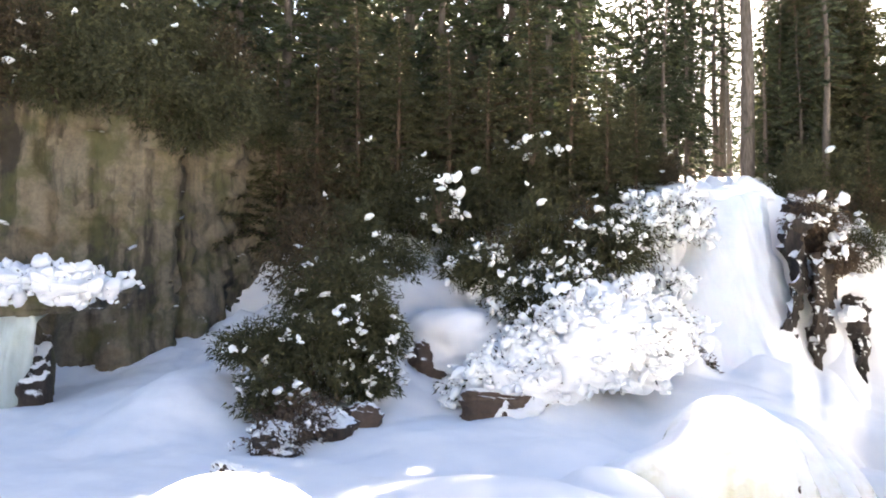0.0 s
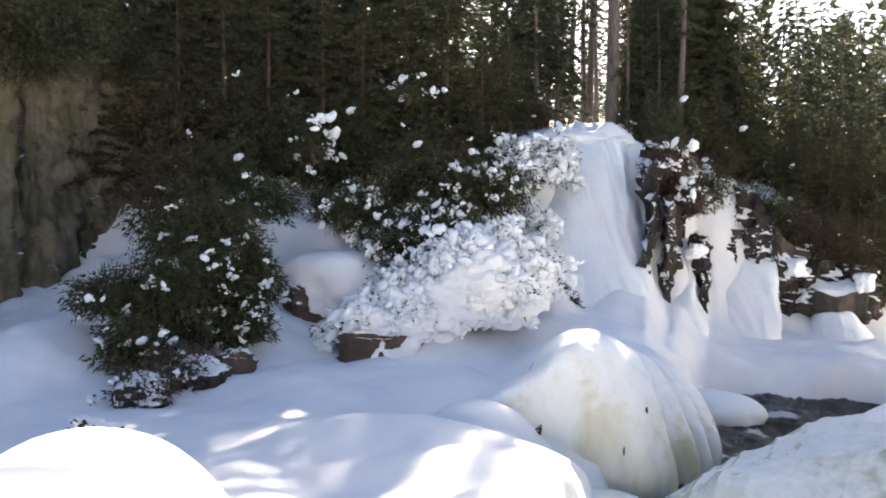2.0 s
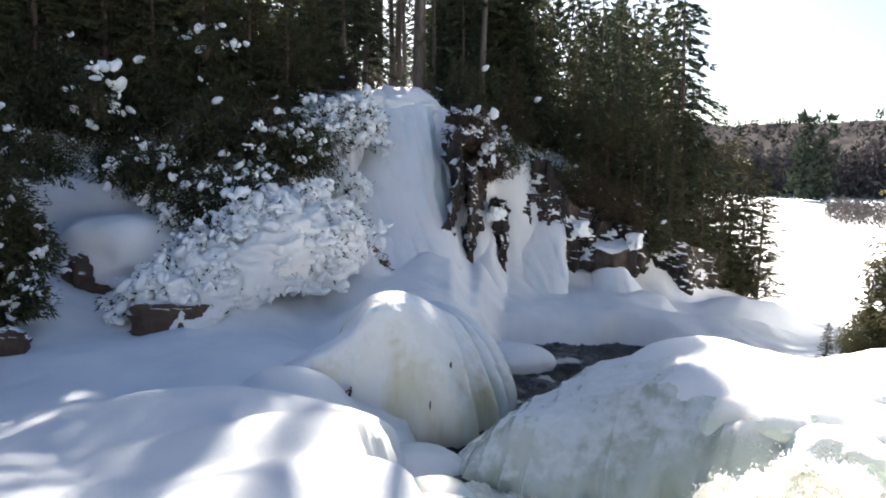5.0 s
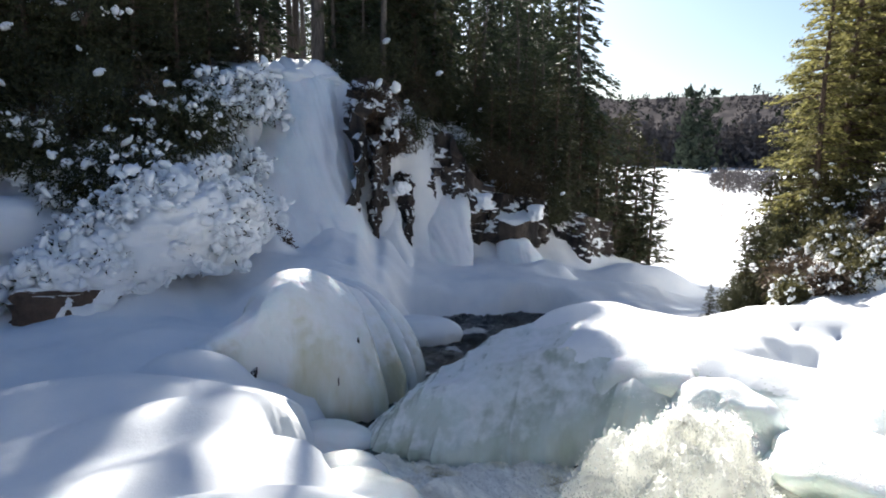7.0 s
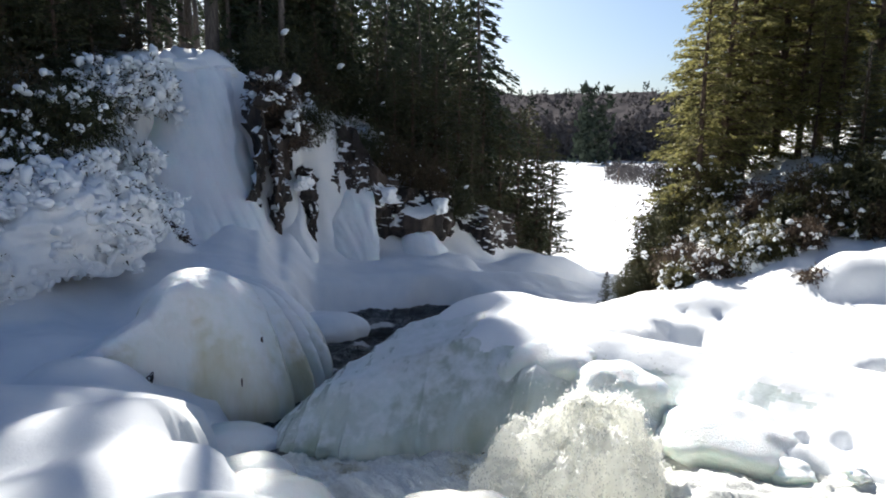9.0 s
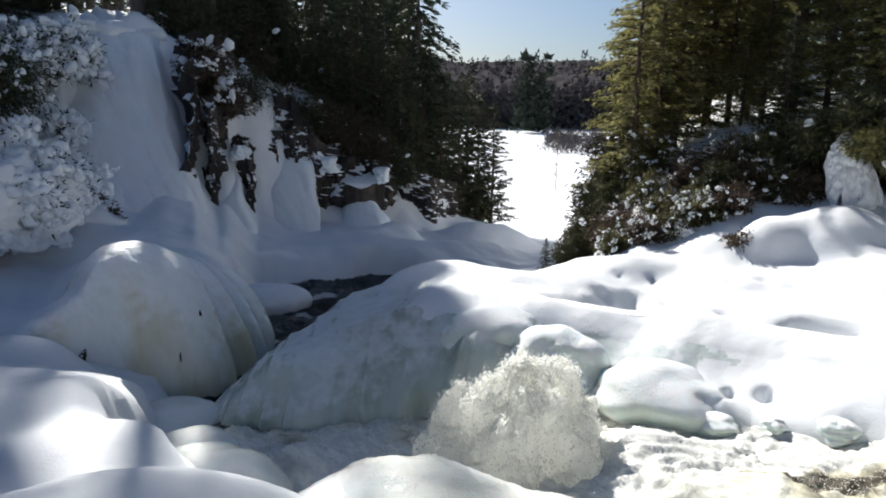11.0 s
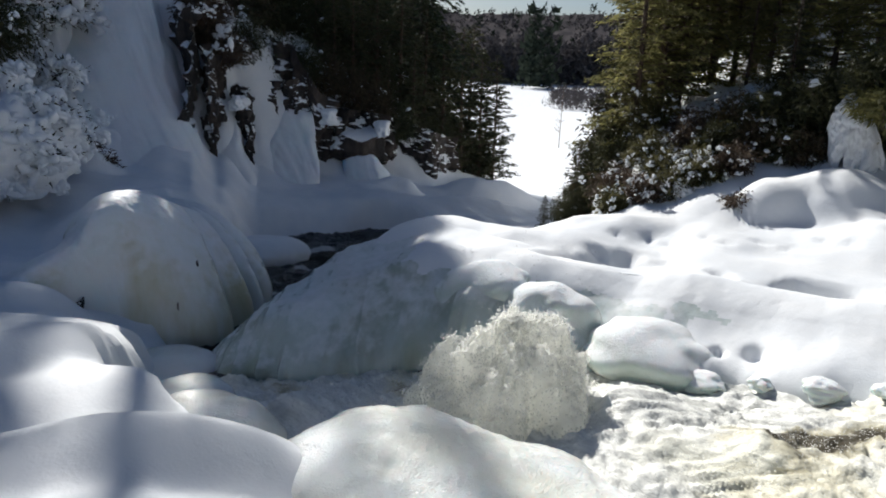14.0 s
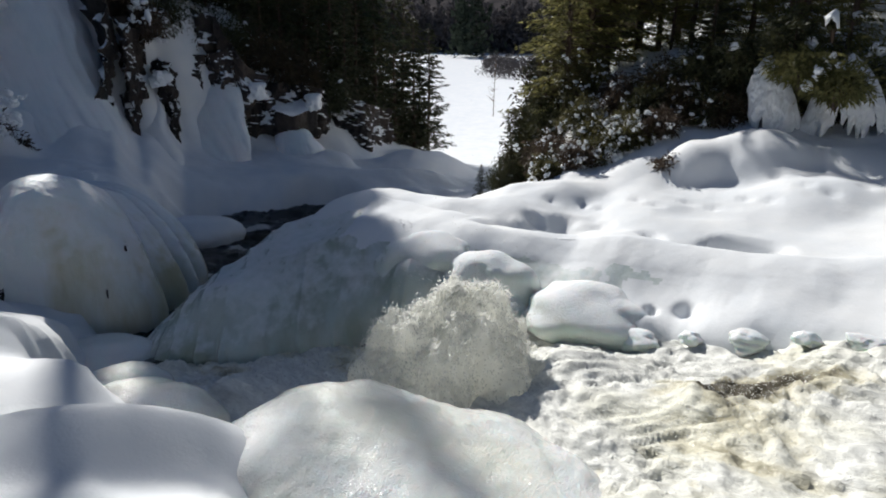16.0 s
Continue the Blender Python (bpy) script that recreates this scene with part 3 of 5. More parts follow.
def ice_mound(x, y, z, rx, ry, rz, turn, mat, label, name="ice_mound", **kw):
    v, f = blob(rx, ry, rz, **kw)
    ob = thing(name, mesh_of(name, v, f, mat), label, "ice", "ice mounds along the river")
    ob.matrix_world = pose(x, y, z, 0, 0, turn)
    return ob


def glide(stations, count):
    """Smooth rows through the stations."""
    st = np.array(stations, float)
    st = np.concatenate([2 * st[:1] - st[1:2], st, 2 * st[-1:] - st[-2:-1]])
    u = np.linspace(0, len(stations) - 1.0001, count)
    k = u.astype(int)
    f = (u - k)[:, None]
    a, b, c, d = (st[k + n] for n in range(4))
    return u, 0.5 * (2 * b + (c - a) * f + (2 * a - 5 * b + 4 * c - d) * f ** 2 + (3 * b - a - 3 * c + d) * f ** 3)


def normals(p):
    n = np.cross(np.gradient(p, axis=1), np.gradient(p, axis=0))
    return n / (np.linalg.norm(n, axis=2)[..., None] + 1e-9)


def ice_swell(name, stations, mat, label, cols, rows=110, power=2.2, belly=0.12, lumpy=0.1, flutes=0.05, knobs=(), scallop=None, ragged=0.1, seed=1, pitch=3.0, calm=0.0, gentle=0.0, seams=()):
    """A long swell of ice. Each station: foot of the near face, crest, foot of the far side. Frozen drips run down the steep parts."""
    u, q = glide(stations, cols)
    near, crest, far = q[None, :, 0:3], q[None, :, 3:6], q[None, :, 6:9]
    v = np.linspace(0, 1, rows)[:, None, None]
    th = np.clip(v * 1.7, 0, 1) * math.pi / 2
    power = power + (gentle - power) * step(4.8, 7.5, u)[None, :, None] if gentle else power
    across, up = 1 - np.cos(th) ** (2 / power), np.sin(th) ** (2 / power)
    face = near + (crest - near) * np.concatenate([across, across, up], 2)
    out = near - crest
    out[..., 2] = 0
    face = face + out * belly * np.sin(np.clip(up * 1.25, 0, 1) * math.pi)
    ph = np.clip((v * 1.7 - 1) / 0.7, 0, 1) * math.pi / 2
    over = np.concatenate([np.sin(ph), np.sin(ph), 1 - np.cos(ph)], 2)
    p = np.where(v * 1.7 <= 1, face, crest + (far - crest) * over)
    if (normals(p)[..., 2].mean()) < 0:
        flip = -1.0
    else:
        flip = 1.0
    n = normals(p) * flip
    steep = np.clip(1.1 - np.abs(n[..., 2]), 0, 1) * (v[..., 0] * 1.7 < 1.2)
    run = np.concatenate([[0], np.cumsum(np.linalg.norm(np.diff(q[:, 0:3], axis=0), axis=1))])[None, :] + 0 * v[..., 0]
    push = lumpy * fbm(p[..., 0] * 0.9, p[..., 1] * 0.9, p[..., 2] * 0.9, 2, seed)
    drip = 0.55 - np.abs(fbm(run * pitch + 0.15 * np.sin(p[..., 2] * 4), p[..., 2] * 0.5, 0, 2, seed + 3))
    push = push + flutes * steep * drip * 1.6 * (1 - calm * step(4.5, 6.5, u)[None, :]) + lumpy * calm * 0.2 * step(4.5, 6.5, u)[None, :] * fbm(p[..., 0] * 1.5, p[..., 1] * 1.5, p[..., 2] * 1.6, 2, seed + 12) + (0.012 - 0.009 * step(3.5, 5.5, u)[None, :] * (calm > 0)) * fbm(p[..., 0] * 7, p[..., 1] * 7, p[..., 2] * 5, 3, seed + 6)
    if scallop:
        first, wide, deep = scallop
        s = (u[None, :] - first) / wide + 0.12 * np.sin(p[..., 2] * 2.2)
        on = step(0, 0.5, s) * np.clip(1.15 - v[..., 0] * 1.7, 0, 1)
        s = s + 0.22 * np.sin(s * 2.3 + 1)
        push = push + deep * on * (np.abs(np.sin(np.clip(s, 0, 99) * math.pi)) ** 0.6 - 0.75)
    for kx, ky, kz, kr, amount in knobs:
        d = np.linalg.norm(p - np.array([kx, ky, kz]), axis=2)
        d = np.linalg.norm(p - p[np.unravel_index(np.argmin(d), d.shape)], axis=2) if kr < 0.2 else d
        push = push + amount * np.exp(-(d / kr) ** 2)
    p = p + n * push[..., None]
    p[0, :, 2] += ragged * fbm(u * 3.0, 0 * u, 0, 3, seed + 9)
    turn = -1 if flip > 0 else 1
    if seams:
        root = new(name)
        cuts = [0] + [int(k / (len(stations) - 1) * (cols - 1)) for k in seams] + [cols - 1]
        for k, (a, b) in enumerate(zip(cuts, cuts[1:])):
            piece = mesh_of("ice_slab" if k == 0 else "ice_fold", p[:, a:b + 1].reshape(-1, 3), grid_faces(rows, b + 1 - a)[:, ::turn], mat)
            part("ice_slab" if k == 0 else "ice_fold", piece, root, "broad face of smooth yellow-stained ice" if k == 0 else "hanging fold of pale ice")
        return tagged(root, label, "ice", "ice mounds along the river"), p.reshape(-1, 3)
    me = mesh_of(name, p.reshape(-1, 3), grid_faces(rows, cols)[:, ::turn], mat)
    return thing(name, me, label, "ice", "ice mounds along the river"), p.reshape(-1, 3)


DOME_FOOT = [(1.7, 8.9, 0.3), (2.5, 9.0, 0.3), (3.1, 9.05, 0.0), (3.4, 9.0, -0.3), (3.8, 8.8, -0.4), (4.25, 8.6, -0.5), (4.7, 8.45, -0.55), (5.15, 8.65, -0.6), (5.6, 9.0, -0.65), (6.15, 9.4, -0.7), (6.7, 10.0, -0.75), (7.1, 11.0, -0.8), (7.3, 12.4, -0.8)]
DOME_CREST = [(1.9, 9.4, 0.75), (2.6, 9.4, 1.15), (3.25, 9.45, 1.42), (3.6, 9.6, 1.72), (3.98, 9.75, 1.92), (4.4, 9.95, 1.9), (4.8, 10.2, 1.77), (5.15, 10.5, 1.58), (5.5, 10.9, 1.4), (5.85, 11.4, 1.28), (6.15, 12.0, 1.2), (6.4, 12.8, 1.1), (6.6, 13.8, 0.9)]
DOME_BACK = [(1.9, 10.2, 0.0), (2.5, 10.3, 0.2), (3.2, 10.5, 0.2), (3.5, 10.8, 0.3), (3.9, 11.1, 0.4), (4.3, 11.4, 0.6), (4.6, 11.9, 0.8), (4.8, 12.2, 1.0), (5.0, 12.6, 1.0), (5.2, 13.0, 1.0), (5.4, 13.4, 1.0), (5.6, 13.9, 0.9), (5.8, 14.8, 0.8)]
dome, dome_points = ice_swell("ice_dome", [p + q + r for p, q, r in zip(DOME_FOOT, DOME_CREST, DOME_BACK)], ICE_YELLOW, "tall dome of folded yellow-white ice capped with snow", 330, 120, 2.15, 0.05, 0.03, 0.015,
    scallop=(6.3, 1.1, 0.27), seams=(6.9, 7.8, 8.8), seed=4, pitch=1.4)
ice_mound(8.3, 12.75, -0.72, 1.15, 0.75, 0.62, -25, SNOW, "snow-covered ice floe at the edge of the pool", "ice_floe", seed=26, bottom=-0.3)

BANK_FOOT = [(4.35, 8.0, -0.35), (4.25, 7.1, -0.2), (4.6, 6.25, -0.1), (5.1, 5.65, 0.0), (5.55, 5.1, 0.1), (5.8, 4.6, 0.15), (6.05, 4.1, 0.3), (6.2, 3.5, 0.4), (6.5, 2.9, 0.5), (6.5, 2.1, 0.65), (6.7, 1.5, 0.8), (6.65, 0.7, 0.95), (6.8, -0.6, 1.1), (7.0, -2.8, 1.2)]
BANK_CREST = [(4.7, 8.2, -0.15), (5.1, 7.75, 0.35), (5.8, 7.35, 0.85), (6.5, 6.9, 1.22), (7.0, 6.2, 1.48), (7.25, 5.4, 1.54), (7.35, 4.5, 1.52), (7.5, 3.7, 1.5), (7.75, 3.0, 1.52), (7.9, 2.3, 1.52), (7.95, 1.6, 1.5), (8.1, 0.7, 1.58), (8.3, -0.6, 1.85), (8.4, -2.8, 2.25)]
BANK_BACK = [(5.1, 8.6, -0.6), (5.9, 8.5, -0.6), (6.8, 8.5, -0.4), (7.7, 8.3, 0.0), (8.4, 7.6, 0.8), (8.6, 6.5, 1.0), (8.6, 5.2, 0.9), (8.5, 4.0, 0.8), (8.5, 3.1, 0.8), (8.5, 2.3, 0.8), (8.5, 1.6, 0.8), (8.7, 0.7, 0.9), (8.9, -0.6, 1.0), (9.0, -2.8, 1.1)]
BANK = [p + q + r for p, q, r in zip(BANK_FOOT, BANK_CREST, BANK_BACK)]
bank, bank_points = ice_swell("ice_bank", BANK, ICE, "long bank of grey-green ice bulging over the rapids", 620, 120, 2.3, 0.16, 0.11, 0.10,
    knobs=((5.95, 4.55, 1.25, 0.45, 0.2), (6.0, 3.75, 1.25, 0.4, 0.18), (6.2, 2.5, 1.2, 0.55, 0.2), (6.3, 1.75, 1.2, 0.3, 0.12), (5.0, 7.0, 0.5, 0.4, 0.1), (5.9, 3.2, 0.6, 0.3, -0.2), (6.1, 2.0, 0.75, 0.25, -0.15), (6.87, 1.87, 1.13, 0.06, -0.14), (6.95, 1.54, 1.16, 0.09, -0.16)), seed=7, ragged=0.16, calm=0.8, gentle=1.35)
# snow lies over the bank past the ice knobs and along its crest
bank.data.materials.append(SNOW)
spots = bank_points[[list(p.vertices)[0] for p in bank.data.polygons]]
patchy = 0.35 * fbm(spots[:, 0] * 1.8, spots[:, 1] * 1.8, spots[:, 2] * 1.8, 3, 44)
snowy = (spots[:, 2] > 1.36 + 0.25 * patchy) | ((spots[:, 1] + 1.5 * patchy < 2.3) & (spots[:, 2] > 0.75 + patchy))
bank.data.polygons.foreach_set("material_index", snowy.astype(np.int32))


def pebble(at, points, r, label, seed):
    """A dark stone frozen into the nearest ice."""
    c = points[np.argmin(np.linalg.norm(points - np.array(at), axis=1))]
    boulder(*c, *r, 0, DARK_ROCK, label, seed, name="stone")


ice_swell("ice_mound", [
    (2.45, 3.75, 0.2, 2.3, 3.1, 1.2, 1.6, 2.3, 1.0), (2.8, 3.75, 0.3, 2.6, 3.05, 1.3, 1.9, 2.2, 1.1), (3.25, 3.7, 0.35, 3.0, 2.95, 1.37, 2.2, 2.0, 1.15), (3.65, 3.45, 0.4, 3.25, 2.7, 1.36, 2.4, 1.7, 1.15),
    (3.95, 3.1, 0.5, 3.4, 2.4, 1.3, 2.5, 1.4, 1.1), (4.15, 2.75, 0.55, 3.55, 2.05, 1.2, 2.6, 1.0, 1.0), (4.4, 2.3, 0.6, 3.75, 1.65, 1.12, 2.7, 0.6, 0.9), (4.35, 1.75, 0.7, 3.6, 1.15, 1.06, 2.7, 0.2, 0.8),
    (4.1, 1.1, 0.8, 3.4, 0.5, 1.0, 2.6, -0.4, 0.7)], WET_ICE, "wet glittering ice lobe at the river's edge", 170, 90, 2.6, 0.05, 0.09, 0.05, seed=19, pitch=2.5)
for x, y, z, rx, ry, rz, turn, seed in ((6.55, 4.65, 0.95, 0.75, 0.62, 0.58, -30, 81), (6.55, 3.75, 0.9, 0.65, 0.6, 0.55, 10, 82), (6.78, 2.6, 0.72, 0.78, 1.0, 0.58, -12, 83)):
    v, f = blob(rx, ry, rz, 70, 110, 2.1, 0.11, 0.02, 13, seed, -0.85)
    m = np.array(pose(x, y, z, 0, 0, turn))
    part("ice_knob", mesh_of("ice_knob", v @ m[:3, :3].T + m[:3, 3], f, KNOB_ICE), bank, "rounded knob of wet glassy ice")
ice_mound(3.75, 7.95, -0.3, 0.75, 0.6, 0.42, -30, WET_ICE, "low wet ice shelf below the ice dome", seed=25)
ice_mound(3.05, 6.1, 0.02, 0.62, 0.5, 0.55, 0, WET_ICE, "small wet ice knob beside the foam", seed=23)
ice_mound(2.8, 5.2, 0.36, 0.75, 0.45, 0.5, -30, WET_ICE, "wet ice rim on a snow lobe", seed=24)


def beads(host, points, centres, count, seed):
    """Small pale beads added to an ice lobe to stand in for sun glints."""
    rng = np.random.RandomState(seed)
    ico = bmesh.new()
    bmesh.ops.create_icosphere(ico, subdivisions=1, radius=1)
    bv, bf = np.array([v.co[:] for v in ico.verts]), np.array([[v.index for v in f.verts] for f in ico.faces])
    ico.free()
    g = Gather()
    for x, y, z, r in centres:
        d = np.linalg.norm(points - np.array([x, y, z]), axis=1)
        near = np.nonzero(d < r)[0]
        for k in near[rng.randint(len(near), size=count)] if len(near) else ():
            g.add(points[k] + rng.normal(0, 0.012, 3) + bv * rng.uniform(0.003, 0.010) * np.array([1, 1, 0.7]), bf)
    tagged(part("glint_beads", g.mesh("glint_beads", BEAD), host, "small pale beads added as glints on the ice"), kind="stuff")


def wave():
    """Water thrown up where the rapid strikes the ice: a torn core inside a coat of flying drops."""
    v, f = blob(1.05, 0.82, 1.18, 110, 180, 2.1, 0.1, 0.0, 9, 33, -0.1)
    n = v / (np.linalg.norm(v, axis=1)[:, None] + 1e-6)
    side = np.arctan2(v[:, 1], v[:, 0])
    r = 0.2 * fbm(v[:, 0] * 2.6, v[:, 1] * 2.6, v[:, 2] * 1.6, 2, 51) + 0.06 * (0.35 - np.abs(fbm(np.cos(side) * 6, np.sin(side) * 6, v[:, 2] * 0.9, 3, 63))) + 0.06 * fbm(v[:, 0] * 7, v[:, 1] * 7, v[:, 2] * 5, 4, 61)
    plume = step(0.45, 1.0, n[:, 2]) * np.clip(fbm(v[:, 0] * 5, v[:, 1] * 5, 0, 3, 71), 0, 1)
    v = v + n * (r - 0.05)[:, None] + np.array([0.03, -0.02, 0.14]) * plume[:, None]
    ob = thing("standing_wave", mesh_of("standing_wave", v, f, FOAM), "frothing white standing wave of river water", "wave")
    ob.matrix_world = pose(5.05, 3.2, 0.3, 0, 0, -35)
    rng = np.random.RandomState(4)
    count, low_count = 18000, 6000
    pick = rng.randint(len(v), size=count)
    jets = np.clip(fbm(np.cos(side[pick]) * 5, np.sin(side[pick]) * 5, v[pick, 2] * 2.5, 2, 91) + 0.25, 0, 1)
    far = np.abs(rng.normal(0, 0.03, count)) + (rng.uniform(0, 1, count) < 0.2) * rng.exponential(0.16, count) * jets * (0.35 + np.clip(n[pick, 2], 0, 1))
    p = v[pick] + n[pick] * far[:, None] + rng.normal(0, 0.012, (count, 3)) + np.array([0, 0, 0.5]) * np.clip(far - 0.08, 0, 1)[:, None]
    size = rng.uniform(0.003, 0.0095, count) * np.where(far > 0.1, 0.55, 1)
    low = rng.normal(size=(low_count, 3)) * np.array([0.85, 0.7, 0.0])
    low[:, 2] = 0.05 + np.abs(rng.normal(0, 0.14, low_count))
    p, size = np.concatenate([p, low]), np.concatenate([size, rng.uniform(0.003, 0.011, low_count)])
    tetra = np.array([[1, 1, 1], [1, -1, -1], [-1, 1, -1], [-1, -1, 1]]) * 0.75
    turn = rng.uniform(0, 6.28, len(p))
    c, t = np.cos(turn)[:, None], np.sin(turn)[:, None]
    drops = np.stack([tetra[None, :, 0] * c - tetra[None, :, 1] * t, tetra[None, :, 0] * t + tetra[None, :, 1] * c, 1.5 * tetra[None, :, 2] + 0 * c], -1)
    drops = p[:, None] + drops * size[:, None, None]
    faces = np.array([[0, 1, 2], [0, 3, 1], [0, 2, 3], [1, 3, 2]])[None] + 4 * np.arange(len(p))[:, None, None]
    tagged(part("spray", mesh_of("spray", drops.reshape(-1, 3), faces.reshape(-1, 3), SPRAY, False), ob), kind="stuff")
    return ob


wave()
rng = np.random.RandomState(31)
for k in range(7):
    y = 1.9 - 0.5 * k + rng.uniform(-0.08, 0.08)
    x = float(np.interp(y, [-2.8, -0.6, 0.7, 1.5, 2.1, 2.9], [7.0, 6.8, 6.65, 6.7, 6.5, 6.5])) - rng.uniform(0.0, 0.18)
    r = rng.uniform(0.1, 0.2)
    v, f = blob(r, r * rng.uniform(0.9, 1.4), r * 0.6, 26, 36, 2.2, 0.16, 0.02, 7, 200 + k, -0.8)
    v = v + np.array([x, y, float(along_river(np.array([x]), np.array([y]))[1][0]) + 0.02 + 0.06 * rng.uniform()])
    part("ice_knob", mesh_of("ice_knob", v, f, KNOB_ICE), bank, "small wet lump of ice at the water's edge")


def river_spray(count, seed):
    """Drops flung up from the broken water."""
    rng = np.random.RandomState(seed)
    c = np.array([(5.5, 2.2, 0.5), (5.4, 0.9, 0.55), (6.0, 0.2, 0.6), (4.6, 4.3, 0.45), (3.9, 5.5, 0.4), (4.9, 1.5, 0.6)])[rng.randint(6, size=count)]
    x, y = c[:, 0] + rng.normal(0, 1, count) * c[:, 2], c[:, 1] + rng.normal(0, 1, count) * c[:, 2]
    near, level, width = along_river(x, y)
    p = np.stack([x, y, level + 0.03 + np.abs(rng.normal(0, 0.07, count))], 1)[near < width * 0.95]
    tetra = np.array([[1, 1, 1], [1, -1, -1], [-1, 1, -1], [-1, -1, 1]]) * 0.75
    v = p[:, None] + tetra[None] * rng.uniform(0.002, 0.006, len(p))[:, None, None]
    f = np.array([[0, 1, 2], [0, 3, 1], [0, 2, 3], [1, 3, 2]])[None] + 4 * np.arange(len(p))[:, None, None]
    return thing("river_spray", mesh_of("river_spray", v.reshape(-1, 3), f.reshape(-1, 3), SPRAY, False), "fine white drops thrown up over the rapids", "spray", kind="stuff")


river_spray(9000, 12)
# added glints along the crest and foot of the ice bank
beads(bank, bank_points, ((4.5, 7.1, 0.3, 0.25), (5.9, 4.6, 1.45, 0.4), (6.2, 3.8, 1.5, 0.4), (6.6, 5.3, 1.5, 0.25), (6.4, 2.6, 1.3, 0.5)), 110, 6)


def ice_fall(name, tl, tr, bl, br, bulge, label, rows=110, cols=90, seed=2, sway=0.25, drop=0.3, columns=0):
    """A frozen fall hung between its lip and its foot, with frozen runnels."""
    tl, tr, bl, br = (np.array(p, float) for p in (tl, tr, bl, br))
    v, u = np.linspace(0, 1, rows)[:, None, None], np.linspace(0, 1, cols)[None, :, None]
    body = (tl * (1 - u) + tr * u) * (1 - v) + (bl * (1 - u) + br * u) * v
    out = np.array([(tr - tl)[1], -(tr - tl)[0], 0.0])
    out /= np.linalg.norm(out)
    uu, vv = u[..., 0] + 0 * v[..., 0], v[..., 0] + 0 * u[..., 0]
    across = np.linalg.norm(tr - tl)
    fall = abs(tl[2] - bl[2])
    rib = fbm(uu * across * 2.2 + seed, vv * fall * 0.18, 0, 4, seed)
    push = bulge * np.sin(uu * math.pi) ** 0.7 * (0.1 + 0.9 * vv) + 0.06 * rib + 0.05 * fbm(uu * across * 1.7, vv * fall * 1.2, 6, 3, seed + 8) + sway * fbm(uu * across * 0.6, vv * fall * 0.5, 3, 3, seed + 5)
    push = push - (0.1 + 0.3 * vv) * (1 - np.sin(np.clip(uu, 0.0, 1) * math.pi) ** 0.55)
    lip = np.clip(1 - vv / 0.13, 0, 1) ** 2.2
    body = body + out * (push - 0.6 * lip)[..., None]
    body[..., 2] -= drop * np.abs(2 * uu - 1) ** 4 * (1 - vv) ** 3
    ob = thing(name, mesh_of(name, body.reshape(-1, 3), grid_faces(rows, cols), FALL_ICE), label, "frozen waterfall")
    rng = np.random.RandomState(seed)
    for k in range(columns):
        c = int(cols * (0.12 + 0.76 * (k + rng.uniform(0.2, 0.8)) / columns))
        r0, r1 = int(rows * rng.uniform(0.02, 0.2)), int(rows * rng.uniform(0.55, 0.9))
        line = body[r0:r1:3, c] + out * 0.01
        s = np.linspace(0, 1, len(line))
        v, f = tube(line, across * rng.uniform(0.015, 0.035) * np.sin(math.pi * np.clip(s, 0.02, 0.98)) ** 0.6 * (1 + 0.2 * np.sin(s * 17 + k)), 8)
        part("ice_column", mesh_of("ice_column", v, f, FALL_ICE), ob)
    return ob


def frozen_fall(name, stations, label, mat, rows=130, cols=110, seed=2, rib=0.05, sway=0.14, wrap=0.5, category="frozen waterfall"):
    """A frozen fall. Each station: height, distance, bearing of its two sides, bulge. Runnels follow the drop, the sides turn back to the rock."""
    _, q = glide(stations, rows)
    u = np.linspace(0, 1, cols)[None, :]
    z = q[:, 0:1] + 0 * u
    tip = 0.3 * fbm(q[:, 0:1] * 1.5, seed, 0, 3, seed + 1), 0.3 * fbm(q[:, 0:1] * 1.5, seed, 5, 3, seed + 2)
    az = np.radians((q[:, 2:3] + tip[0]) * (1 - u) + (q[:, 3:4] + tip[1]) * u)
    d = q[:, 1:2] - q[:, 4:5] * np.sin(u * math.pi) ** 0.7 + wrap * np.abs(2 * u - 1) ** 7
    run = d * az
    drift = 0.35 * fbm(run * 0.8, z * 0.6, 0, 2, seed + 4)
    runnel = 0.42 - np.abs(fbm(run * 1.5 + drift, z * 0.14, 0, 3, seed + 3))
    d = d - rib * 2.2 * runnel - rib * fbm(run * 3.4 + drift, z * 0.25, 3, 3, seed + 6) - sway * fbm(run * 0.6, z * 0.55, 3, 3, seed + 5) - 0.035 * fbm(run * 2.5, z * 2.0, 6, 3, seed + 8)
    body = np.stack([d * np.sin(az), d * np.cos(az), z], -1)
    root, lip = new(name), rows // 7
    part("ice_face" if mat is FALL_ICE else "snow_face", mesh_of("fall_face", body[lip:].reshape(-1, 3), grid_faces(rows - lip, cols)[:, ::-1], mat), root)
    part("snow_lip", mesh_of("snow_lip", body[:lip + 1].reshape(-1, 3), grid_faces(lip + 1, cols)[:, ::-1], SNOW), root, "rounded lip of snow")
    return tagged(root, label, category)


